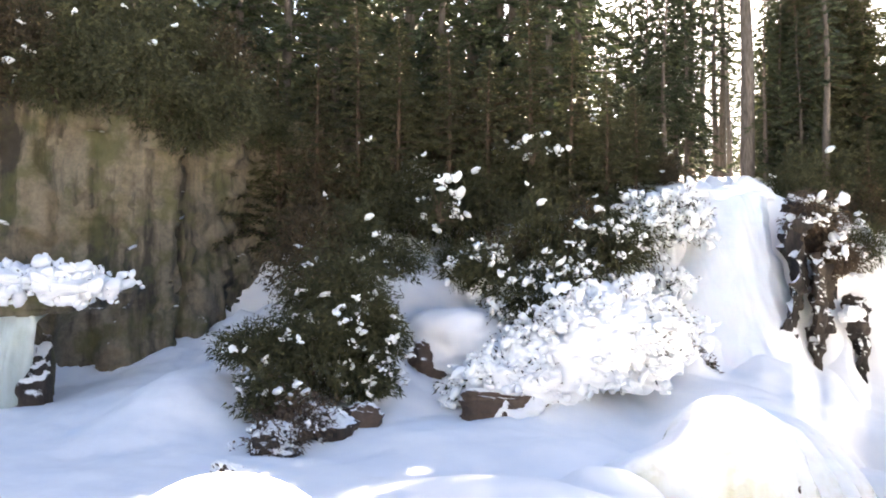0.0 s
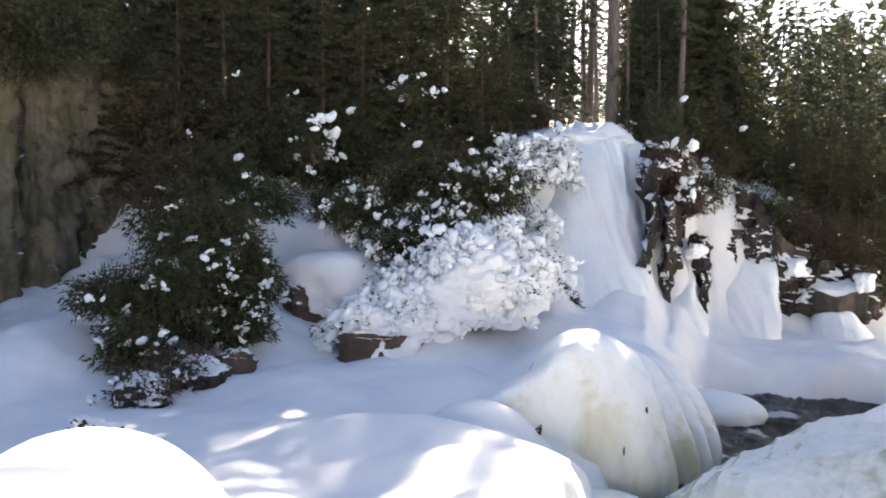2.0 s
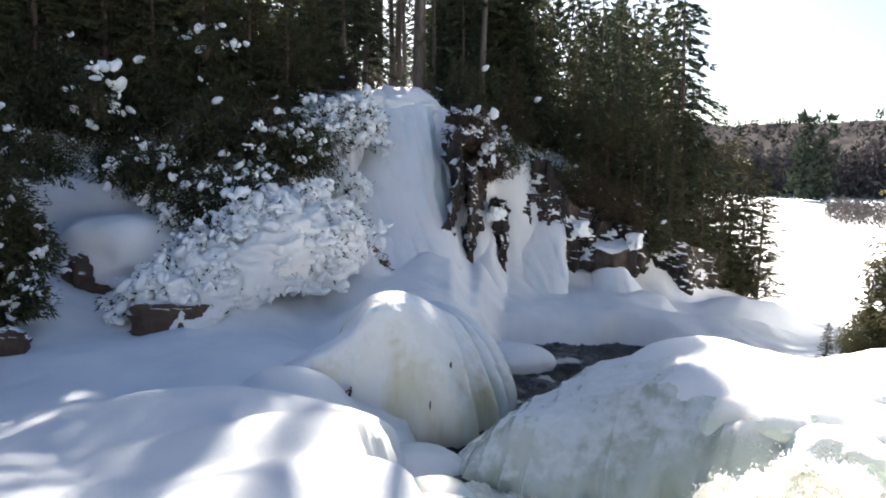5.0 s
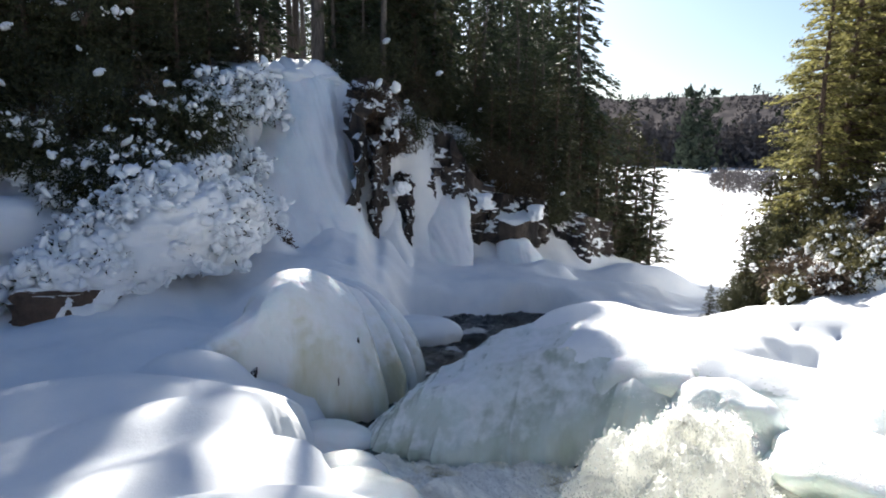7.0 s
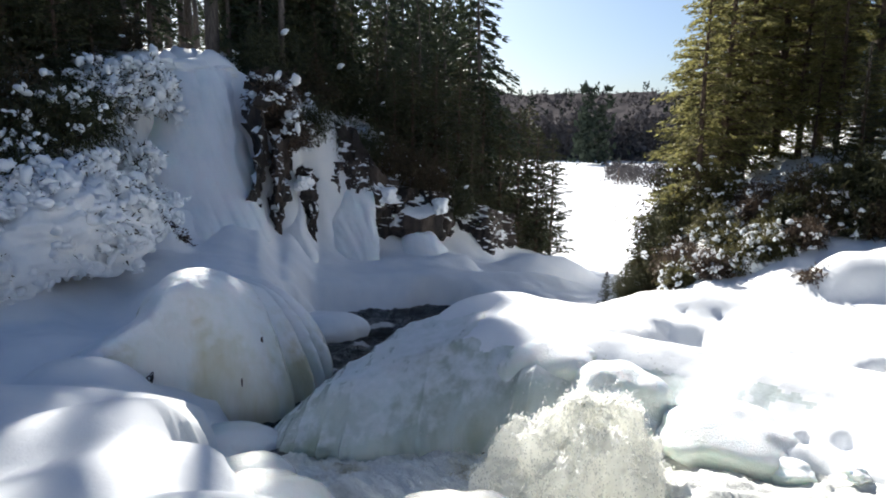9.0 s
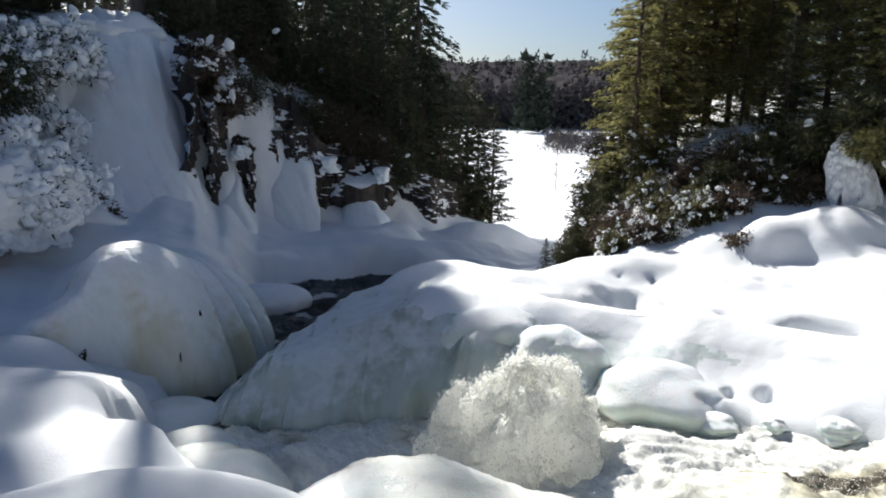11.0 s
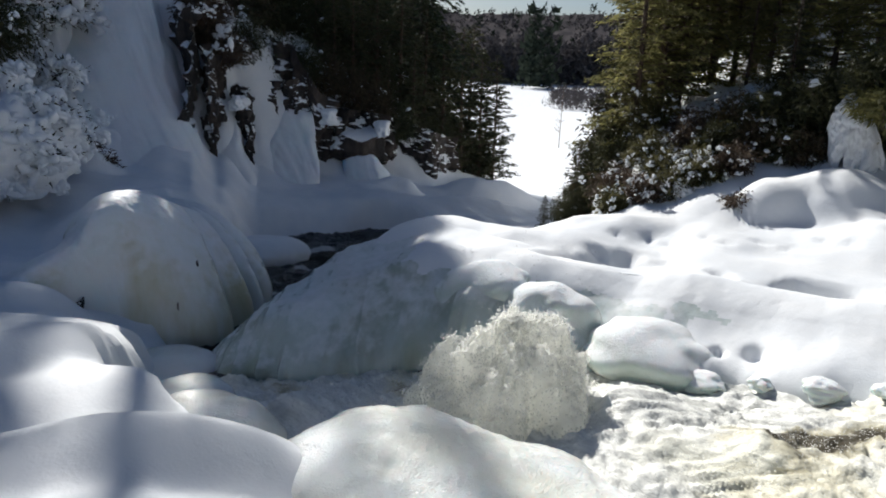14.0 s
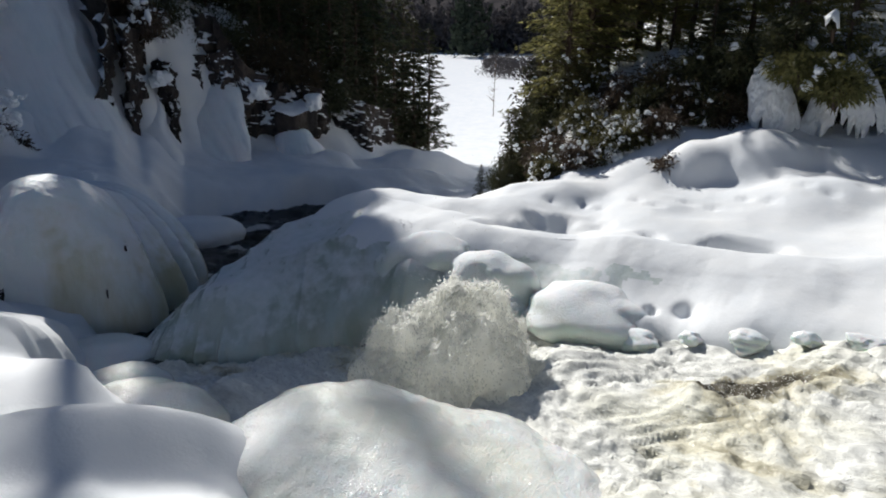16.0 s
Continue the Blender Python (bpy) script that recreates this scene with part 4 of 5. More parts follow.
frozen_fall("frozen_waterfall", [(5.95, 21.8, 21.7, 26.6, 0.0), (5.92, 20.9, 21.3, 26.7, 0.1), (5.33, 20.35, 21.5, 26.4, 0.15), (4.33, 19.8, 20.0, 26.6, 0.25), (3.23, 19.2, 18.7, 27.7, 0.4), (2.45, 18.6, 18.6, 28.4, 0.5),
                                 (1.75, 17.9, 19.0, 28.7, 0.6), (1.1, 17.3, 20.0, 28.9, 0.5), (0.5, 17.0, 20.5, 28.9, 0.3)], "tall frozen waterfall of pale blue ice and snow", FALL_ICE)
frozen_fall("frozen_waterfall", [(2.5, 22.0, 35.5, 37.3, 0.0), (2.3, 21.5, 35.3, 37.4, 0.05), (1.9, 21.25, 34.9, 37.6, 0.05), (1.38, 21.0, 34.2, 37.7, 0.08), (0.87, 20.7, 33.5, 37.8, 0.1), (0.31, 20.3, 32.6, 38.0, 0.1), (-0.4, 19.9, 31.6, 38.8, 0.0)],
            "short frozen side fall between dark rocks", FALL_ICE, 70, 60, 12, 0.025, 0.07, 0.15)
frozen_fall("snow_chute", [(3.0, 21.2, 30.3, 31.6, 0.0), (2.5, 20.6, 30.2, 31.7, 0.0), (1.9, 20.1, 30.1, 31.9, 0.0), (1.27, 19.5, 29.7, 32.1, 0.1), (0.65, 19.0, 29.0, 32.6, 0.1), (0.3, 18.7, 28.6, 33.0, 0.1)],
            "steep chute of snow between two dark rock ribs", SNOW, 60, 40, 18, 0.02, 0.08, 0.25, "snow")
ice_fall("frozen_waterfall", (14.0, 16.6, 1.0), (15.0, 15.8, 0.9), (13.6, 16.0, -0.2), (15.0, 15.0, -0.2), 0.3, "low frozen apron under dark rocks", 50, 50, 15, 0.15, 0.4)

# ---- rock ----


def cliff(name, plan, foot, tops, mat, label, rows=110, cols=200, seed=5, rough=0.5, lean=0.05, clefts=()):
    """A rock face along a plan line, broken into blocks, ledges and cracks."""
    plan = np.array(plan, float)
    run = np.concatenate([[0], np.cumsum(np.hypot(*np.diff(plan, axis=0).T))])
    s = np.linspace(0, run[-1], cols)
    px, py = np.interp(s, run, plan[:, 0]), np.interp(s, run, plan[:, 1])
    tx, ty = np.gradient(px), np.gradient(py)
    n = np.hypot(tx, ty)
    ox, oy = ty / n, -tx / n
    top = np.interp(s, run, tops)
    v = np.linspace(0, 1, rows)[:, None]
    z = foot + (top - foot)[None, :] * v
    S = s[None, :] + 0 * v
    block = np.round(1.4 * fbm(S * 0.45, z * 0.25, 0, 2, seed)) * 0.4 + np.round(2 * fbm(S * 1.1, z * 0.5, 4, 2, seed + 2)) * 0.18
    crack = -0.55 * np.exp(-((fbm(S * 0.7, z * 0.10, 7, 2, seed + 4)) / 0.06) ** 2)
    for at, wide, deep in clefts:
        crack = crack - deep * np.exp(-((S - at + 0.25 * fbm(z * 0.6, at, 0, 2, seed + 9)) / wide) ** 2)
    push = rough * (block + crack) + 0.12 * fbm(S * 2.3, z * 2.3, 0, 4, seed + 6) - lean * (z - foot)
    x, y = px + ox * push, py + oy * push
    me = mesh_of(name, np.stack([x + 0 * v, y + 0 * v, z], -1).reshape(-1, 3), grid_faces(rows, cols), mat)
    return thing(name, me, label, "cliff", kind="structure")


cliff("cliff", [(-14, 12.5), (-11, 14.6), (-8.4, 15.9), (-6.9, 15.6), (-6.2, 16.8), (-5.4, 19.0), (-3.2, 20.2), (-1.5, 20.5)], 0.3, [9, 9.2, 9, 9, 8.8, 8.4, 8, 7.5], TAN_ROCK, "sheer tan and grey rock face stained with dark streaks", seed=5, clefts=((7.9, 0.22, 1.6), (9.4, 0.12, 0.7), (5.6, 0.1, 0.5)))


def boulder(x, y, z, rx, ry, rz, turn, mat, label, seed=1, tilt=0.0, name="boulder", group=""):
    """An angular rock: a rounded block cut by random planes."""
    rng = np.random.RandomState(seed)
    v, f = blob(1, 1, 1, 46, 66, 3.0, 0.08, 0, 7, seed, -0.8)
    for _ in range(14):
        n = rng.normal(size=3)
        n /= np.linalg.norm(n)
        cut = rng.uniform(0.62, 0.92)
        over = np.maximum(v @ n - cut, 0)
        v = v - n * over[:, None] * 0.95
    r = 0.05 * fbm(v[:, 0] * 4, v[:, 1] * 4, v[:, 2] * 4, 3, seed) + 0.10 * np.round(1.5 * fbm(v[:, 0] * 1.8, v[:, 1] * 1.8, v[:, 2] * 1.2, 2, seed + 5))
    v = (v * (1 + r)[:, None]) * np.array([rx, ry, rz])
    ob = thing(name, mesh_of(name, v, f, mat), label, "rock", group)
    ob.matrix_world = pose(x, y, z, tilt, 0, turn)
    return ob


boulder(-0.25, 15.3, 1.7, 0.75, 0.6, 0.85, 20, RED_ROCK, "brown boulder under a thick cap of snow", 3)
ice_mound(0.55, 15.7, 2.0, 1.4, 0.95, 0.88, 0, SNOW, "thick pillow of snow on a boulder", "snow_pillow", seed=46, lump=0.12, bottom=-0.6)
for x, y, z, r in ((7.5, 19.5, 5.95, 0.55), (8.35, 19.35, 5.95, 0.6), (9.1, 18.95, 5.85, 0.45), (6.8, 19.3, 5.7, 0.4)):
    ice_mound(x, y, z, r, r * 0.8, r * 0.42, 40 * r, SNOW, "pillow of snow on the lip of the fall", "snow_pillow", seed=int(90 + x * 3), lump=0.12, bottom=-0.8)
boulder(1.25, 12.95, 1.05, 0.95, 0.5, 0.5, 5, RED_ROCK, "low reddish rock beneath a snowy bush", 5)
boulder(-2.75, 10.9, 0.75, 0.5, 0.45, 0.5, 30, DARK_ROCK, "dark rock at the foot of the bank", 8)
boulder(-2.1, 11.9, 0.95, 0.6, 0.45, 0.4, 10, DARK_ROCK, "snow-dusted dark rock in the bank", 9)
boulder(-1.45, 12.3, 1.0, 0.5, 0.35, 0.4, -20, RED_ROCK, "snow-dusted brown rock in the bank", 12)
boulder(-2.75, 8.7, 1.1, 0.35, 0.22, 0.28, 30, DARK_ROCK, "small dark rock poking through the snow", 13)
boulder(-8.6, 13.3, 1.3, 0.8, 0.6, 1.0, 0, DARK_ROCK, "dark rock below an icy ledge", 14)
cliff("rock_wall", [(9.0, 15.9), (9.35, 16.6), (9.9, 17.6), (10.5, 17.3), (10.9, 18.2), (11.5, 18.4), (12.5, 18.3), (13.0, 17.5), (13.3, 17.0), (14.2, 17.4), (15.4, 16.6), (16.3, 16.9), (18, 16.2), (20.5, 17)], -0.4,
      [3.6, 5.0, 5.9, 5.6, 5.2, 4.6, 4.5, 4.2, 3.0, 2.4, 2.2, 1.9, 1.5, 1.0], DARK_ROCK, "dark craggy rock wall patched with snow", 120, 250, 15, 0.75, 0.0)
ROCKS = "dark rocks beside the frozen fall"


def rib(plan, foot, tops, label, seed):
    """A wedge of broken rock that stands out from the wall."""
    ob = cliff("rock_rib", [spot(a, d)[:2] for a, d in plan], foot, tops, DARK_ROCK, label, 70, 90, seed, 0.42, 0.09)
    ob["kind"] = "thing"
    return tagged(ob, category="rock", group=ROCKS)


rib([(28.3, 20.2), (28.9, 19.3), (29.7, 19.0), (30.5, 19.5), (30.9, 20.4)], 0.6, [3.4, 4.0, 4.2, 4.1, 3.6], "dark craggy rib of rock patched with snow beside the fall", 22)
rib([(31.1, 21.0), (31.7, 20.3), (32.5, 20.1), (33.3, 20.6), (33.6, 21.4)], 0.3, [2.8, 3.2, 3.0, 2.7, 2.6], "thin dark rib of broken rock half buried in snow", 24)
rib([(33.3, 22.2), (33.7, 21.5), (34.5, 21.2), (35.1, 21.6), (35.3, 22.2)], 1.2, [3.1, 3.2, 3.2, 3.1, 3.0], "dark rock shoulder above a short frozen fall", 25)
rib([(34.8, 22.2), (35.2, 21.4), (36.4, 21.2), (37.6, 21.4), (38.0, 22.2)], 2.2, [3.1, 3.2, 3.3, 3.4, 3.2], "dark rock overhang above a short frozen fall", 27)
boulder(14.7, 16.9, 1.2, 1.1, 0.7, 0.7, -30, DARK_ROCK, "blocky dark ledge dusted with snow", 29, name="rock_ledge", group=ROCKS)
boulder(-9.3, 13.6, 1.7, 1.1, 0.8, 2.3, 15, TAN_ROCK, "rock pillar below an icy ledge", 44, name="rock_pillar")
boulder(-8.3, 13.3, 3.2, 1.2, 0.7, 0.35, 25, TAN_ROCK, "rock ledge jutting from the cliff", 43, name="rock_ledge")
curtain = ice_fall("hanging_ice", (-9.2, 12.75, 3.4), (-8.0, 13.1, 3.2), (-9.0, 12.6, 1.0), (-8.2, 12.8, 1.2), 0.15, "blue-grey curtain of ice under a ledge", 60, 60, 31, 0.35)
# the darker ice also carries the shade under the ledge
curtain.data.materials[0] = ICE
for x, y, z, r in ((10.6, 17.1, 2.6, 0.3), (13.6, 16.75, 2.1, 0.35), (15.5, 16.3, 1.7, 0.35)):
    ice_mound(x, y, z, r, r * 0.7, r * 0.8, 70 * r, SNOW, "patch of snow clinging to a dark rock wall", "snow_patch", seed=int(20 + x * 3), lump=0.2, bottom=-0.8)
# black lumps added to paint the bank's undercut shade and the dark boil
for x, y, z, rx, ry, rz, k in ((5.25, 5.5, 0.1, 0.3, 0.26, 0.3, 61), (5.45, 5.2, 0.18, 0.3, 0.25, 0.32, 62), (5.62, 4.9, 0.25, 0.28, 0.28, 0.36, 66), (5.78, 4.55, 0.35, 0.28, 0.3, 0.4, 67), (6.3, 2.6, 0.5, 0.35, 0.6, 0.24, 63), (5.72, 0.85, 0.86, 0.32, 0.26, 0.2, 64), (5.95, 0.6, 0.93, 0.22, 0.2, 0.18, 65)):
    boulder(x, y, z, rx, ry, rz, 40 * k, DARK_GAP, "black lump standing in for shade and dark water", k, group="wet rocks in the rapids")
pebble((3.18, 9.17, 0.63), dome_points, (0.06, 0.05, 0.11), "dark stone showing through the ice", 51)
pebble((4.62, 9.05, 0.75), dome_points, (0.022, 0.015, 0.08), "dark sliver of stone frozen into the ice", 52)
pebble((4.45, 8.9, 0.3), dome_points, (0.015, 0.012, 0.09), "dark sliver of stone frozen into the ice", 53)

# ---- trees and bushes ----


def sprays(base, way, length, width, rng):
    """Small pointed foliage sprays."""
    n = len(base)
    side = np.cross(way, rng.normal(size=(n, 3)))
    side /= np.linalg.norm(side, axis=1)[:, None] + 1e-9
    tip = base + way * length[:, None]
    tip[:, 2] -= 0.15 * length
    v = np.stack([base + side * width[:, None], base - side * width[:, None], tip], 1).reshape(-1, 3)
    return v, np.arange(n * 3).reshape(-1, 3)


def conifer(seed, height, spread, bare=0.12, branches=110, droop=0.45, density=26, spray=0.3, shape=0.8, leaf=SPRUCE, bark=BARK, lift=0.15, trunk=0.011, tier=1):
    """Meshes of a conifer: trunk, limbs and a crown of separate sprays, drooping tier by tier."""
    rng = np.random.RandomState(seed)
    zs = np.linspace(0, height, 12)
    bend = 0.012 * height * np.stack([np.sin(zs * 0.5 + seed), np.cos(zs * 0.4 + seed)], 1) * (zs / height)[:, None]
    centre = np.column_stack([bend, zs])
    tv, tf = tube(centre - [0, 0, 0.5] * (zs[:, None] == 0), height * trunk * (1.04 - zs / height) + 0.01, 8)
    limbs = Gather()
    limbs.add(tv, tf)
    bases, ways, sizes = [], [], []
    for b in range(branches):
        u = bare + (1 - bare) * min(0.995, ((b // tier) * tier + (0.5 + 0.28 * rng.normal()) * (tier if tier < 2 else 1.6)) / branches)
        u = max(u, bare * 0.9)
        reach = spread * max(0.05, (1 - u) ** shape) * rng.uniform(0.55, 1.18)
        ang = b * 2.39996 + rng.uniform(-0.5, 0.5)
        z0 = u * height
        start = np.array([np.interp(z0, zs, centre[:, 0]), np.interp(z0, zs, centre[:, 1]), z0])
        out = np.array([math.cos(ang), math.sin(ang), 0.0])
        s = np.linspace(0, 1, 3)
        up = lift * rng.uniform(0.4, 1.6)
        line = start + out * (reach * s)[:, None] + np.array([0, 0, 1.0]) * (reach * (up * s - droop * rng.uniform(0.7, 1.3) * s * s))[:, None]
        limbs.add(*tube(line[[0, 2]] if reach < 1.2 else line, (0.006 + 0.016 * reach * (1 - s) ** 0.8)[[0, 2] if reach < 1.2 else [0, 1, 2]], 3))
        m = max(6, int(density * reach * rng.uniform(0.7, 1.2)))
        q = rng.uniform(0.12, 1.0, m) ** 0.8
        p = np.stack([np.interp(q, s, line[:, c]) for c in range(3)], 1)
        p += rng.normal(size=(m, 3)) * np.array([0.04, 0.04, 0.025]) * (0.5 + reach)
        turn = rng.choice([-1, 1], m) * rng.uniform(0.1, 1.1, m)
        w = np.stack([np.cos(ang + turn), np.sin(ang + turn), rng.uniform(-0.5, 0.15, m)], 1)
        bases.append(p)
        ways.append(unit(w))
        sizes.append(spray * rng.uniform(0.55, 1.25, m))
    size = np.concatenate(sizes)
    cv, cf = sprays(np.concatenate(bases), np.concatenate(ways), size, size * 0.19, rng)
    return limbs.mesh("trunk", bark), mesh_of("crown", cv, cf, leaf, False)


def plant(name, meshes, label, category, group=""):
    root = new(name)
    for n, me in zip(("trunk", "crown"), meshes):
        part(n, me, root)
    return tagged(root, label, category, group)


def stand(x, y, turn=0.0, size=1.0, tall=1.0, sink=0.15, lean=0.0):
    return Matrix.Translation((x, y, top_of(x, y) - sink)) @ pose(0, 0, 0, lean, 0, turn) @ Matrix.Diagonal((size, size, size * tall, 1))


FOREST = "dark conifers on the bank above the gorge"
spruces = [plant("spruce_tree", conifer(100 + k, 15, 2.3 + 0.3 * k, 0.10 + 0.08 * k, 126, 0.5, 36, 0.3, 0.75, tier=5), "tall dark green spruce rooted in the snowy bank", "tree", FOREST) for k in range(3)]
bare = plant("spruce_tree", conifer(120, 17, 1.6, 0.37, 110, 0.35, 20, 0.32, 0.7, trunk=0.0115), "tall spruce with a long bare grey trunk", "tree", FOREST)
cedars = [plant("cedar_tree", conifer(140 + k, 7, 1.35, 0.03, 150, 0.25, 66, 0.165, 0.55, CEDAR, BARK_RED, 0.35, 0.013), "bushy dark cedar on the snowy bank", "tree", "cedars along the gorge") for k in range(2)]
sunny = [plant("cedar_tree", conifer(160 + k, 8, 1.5, 0.06 + 0.06 * k, 150, 0.3, 115, 0.105, 0.62, CEDAR_SUN, BARK_RED, 0.3, 0.011), "olive-green cedar on the snowy bank, sunlight painted into its sprays", "tree", "sunlit cedars") for k in range(2)]

rng = np.random.RandomState(7)
used = []


def twin(ob, m):
    """A copy at the pose and size m, whatever size the first one has."""
    return copy_thing(ob, m @ Matrix.Diagonal((1 / ob.scale.x, 1 / ob.scale.y, 1 / ob.scale.z, 1)))



def put(kinds, az, d, size=1.0, tall=1.0, sink=0.15, lean=0.0):
    """Stands one tree at a bearing and distance; the first of a kind is moved, later ones are copies."""
    p = spot(az, d)
    k = kinds[rng.randint(len(kinds))]
    m = stand(p.x, p.y, rng.uniform(0, 360), size, tall, sink, lean)
    if k in used:
        return twin(k, m)
    used.append(k)
    k.matrix_basis = m
    return k


# forest above the left bank, thinner and lower towards the opening behind the fall
for k, az in enumerate(np.arange(-44, 14.5, 3.1)):
    for d in (22.5, 28.5)[: 1 + k % 2]:
        put(spruces, az + rng.uniform(-1.4, 1.4), d + rng.uniform(-1.5, 1.5), rng.uniform(0.8, 1.15))
for az, d, s in ((24.9, 23.2, 1.1), (30.3, 23.2, 0.62), (21.6, 34, 0.9), (22.6, 30, 0.7), (23.6, 40, 0.8), (26.6, 27, 0.6), (27.8, 25.5, 0.55), (12, 24, 1.1), (5, 23.5, 1.0), (-3, 24, 1.1)):
    put([bare], az, d, s)
for az, d, s in ((17.2, 23.6, 0.58), (18.7, 23, 0.55), (19.6, 24.2, 0.56), (16, 24, 0.6), (18.2, 26, 0.55), (20.4, 24, 0.56), (17, 33, 0.6), (19.5, 38, 0.6), (21, 48, 0.7), (24.5, 52, 0.7), (22.5, 44, 0.5), (20.3, 30, 0.4), (23.3, 60, 0.9), (15, 40, 0.9), (18, 50, 0.8), (25.8, 36, 0.5), (27.2, 42, 0.6)):
    put(spruces, az, d, s)
# forest wall beyond the side falls, stepping down to the lake
for az, d, s in ((27.4, 29, 0.62), (28.2, 26, 0.54), (28.8, 27, 0.55), (29.4, 26, 0.54), (30.0, 27.5, 0.56), (30.5, 26, 0.53), (31.0, 27, 0.54), (31.5, 25.6, 0.5), (32.3, 25.5, 0.46), (33.5, 28, 0.5), (34.5, 25.5, 0.48), (36, 27, 0.5), (37.5, 30, 0.55), (38.8, 26.5, 0.48), (40, 29, 0.56), (41.5, 27, 0.48), (42.4, 30, 0.56), (43.6, 33, 0.5), (45.8, 31, 0.8), (46.5, 28, 0.42), (47.4, 32, 0.5), (41.5, 35, 0.56), (35, 36, 0.6), (29.5, 33, 0.6), (32, 34, 0.55), (38.5, 34, 0.6), (44, 35, 0.6)):
    put(spruces, az, d, s)
for az, d, s in ((33, 23.8, 0.5), (35.5, 24.8, 0.5), (38, 25, 0.6), (39.5, 24.2, 0.55), (41, 24.6, 0.65), (43, 25, 0.7), (45, 25.5, 0.75), (47, 26.5, 0.8), (48.6, 27.5, 0.8), (50.2, 29.5, 0.9), (51.8, 30.5, 0.85), (53.0, 30.8, 0.85), (46.2, 24.6, 0.6), (49, 33, 1.0), (50.8, 35, 1.1), (44, 24, 0.5), (42, 23.8, 0.45)):
    put(cedars, az, d, s)
for k, az in enumerate(np.arange(28.1, 33.0, 0.48)):
    p = spot(az, 25.6 + 0.9 * (k % 2))
    put(cedars, az, 25.6 + 0.9 * (k % 2), (float(np.interp(az, [27, 31, 33], [14.6, 14.3, 13.7])) - top_of(p.x, p.y)) / 7)
# trees that shade the dome, beside the bare trunk
for az, d, k in ((26.2, 23.6, 0.46), (27.3, 24.4, 0.46), (28.6, 23.8, 0.42), (46.6, 27.5, 0.78)):
    put(spruces, az, d, k)
for az, d, k in ((28.3, 24.8, 1.0), (29.2, 24.4, 0.95), (30.0, 24.6, 0.9), (28.7, 26.6, 1.2), (27.9, 28, 1.3)):
    put(cedars, az, d, k)
for az, d, k in ((20.7, 27, 0.8), (23.1, 31, 0.85)):
    put([bare], az, d, k)
# unseen woods behind the ledge, added to cut the skylight on shaded snow
for k in range(34):
    put(spruces, 100 + 5.0 * k + rng.uniform(-2, 2), rng.uniform(9, 16), rng.uniform(0.7, 1.0))
# cedars on the shaded left bank
for az, d, s in ((-14, 20, 0.9), (-11, 19.5, 0.9), (-7.5, 19.5, 1.0), (-4, 19.6, 0.9), (0.5, 19.6, 0.9), (4, 19.4, 0.8), (7.5, 19.8, 1.0), (11, 19.8, 0.8), (14, 19.6, 0.7), (16.4, 20.5, 0.5), (-18, 20.2, 0.9)):
    put(cedars, az, d, s)
# trees on the far right bank, their sunlight put into the leaf colour
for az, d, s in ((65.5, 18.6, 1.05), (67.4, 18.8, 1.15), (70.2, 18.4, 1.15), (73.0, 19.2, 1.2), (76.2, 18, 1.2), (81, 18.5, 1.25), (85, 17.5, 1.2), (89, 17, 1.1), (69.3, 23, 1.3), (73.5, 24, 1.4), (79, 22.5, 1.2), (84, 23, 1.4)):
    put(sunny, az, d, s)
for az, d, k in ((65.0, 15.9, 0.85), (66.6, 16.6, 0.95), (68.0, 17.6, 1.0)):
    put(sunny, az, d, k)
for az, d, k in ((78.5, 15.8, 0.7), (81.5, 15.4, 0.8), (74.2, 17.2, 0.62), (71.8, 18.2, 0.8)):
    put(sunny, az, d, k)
put(cedars, 75.9, 14.9, 0.42)
for az in np.arange(66.5, 96, 2.3):
    put(spruces, az, 26 + rng.uniform(-1.5, 3), rng.uniform(0.6, 0.85))
for az, d, s in ((60.8, 15.2, 0.3), (62, 15.6, 0.33), (63, 15.8, 0.38), (64, 18.3, 0.75), (62.4, 17.5, 0.45), (58.2, 14.6, 0.13)):
    put(cedars, az, d, s)
for az, d, s in ((82, 14.4, 0.5), (85, 14, 0.5), (66.8, 16.8, 0.35), (72.8, 17, 0.4)):
    put(sunny, az, d, s)

# ---- snow-laden bushes ----


def clumps(points, sizes, rng):
    """Soft lumps of snow, each a small squashed ball of its own shape."""
    balls = []
    for level in (1, 2):
        ico = bmesh.new()
        bmesh.ops.create_icosphere(ico, subdivisions=level, radius=1)
        balls.append((np.array([v.co[:] for v in ico.verts]), np.array([[v.index for v in f.verts] for f in ico.faces])))
        ico.free()
    g = Gather()
    for p, s in zip(points, sizes):
        bv, bf = balls[1 if s > 0.075 else 0]
        r = 1 + 0.25 * fbm(bv[:, :1] * 1.4 + p[0] * 7, bv[:, 1:2] * 1.4, bv[:, 2:] * 1.4 + p[2] * 5, 2, 3)
        sq = np.array([rng.uniform(1.0, 1.7), rng.uniform(0.75, 1.0), rng.uniform(0.6, 0.85)])
        turn = np.array(Euler((rng.uniform(-0.5, 0.5), rng.uniform(0.0, 1.1), rng.uniform(0, 6.28))).to_matrix())
        g.add((bv * r * sq * s) @ turn.T + p, bf)
    return g


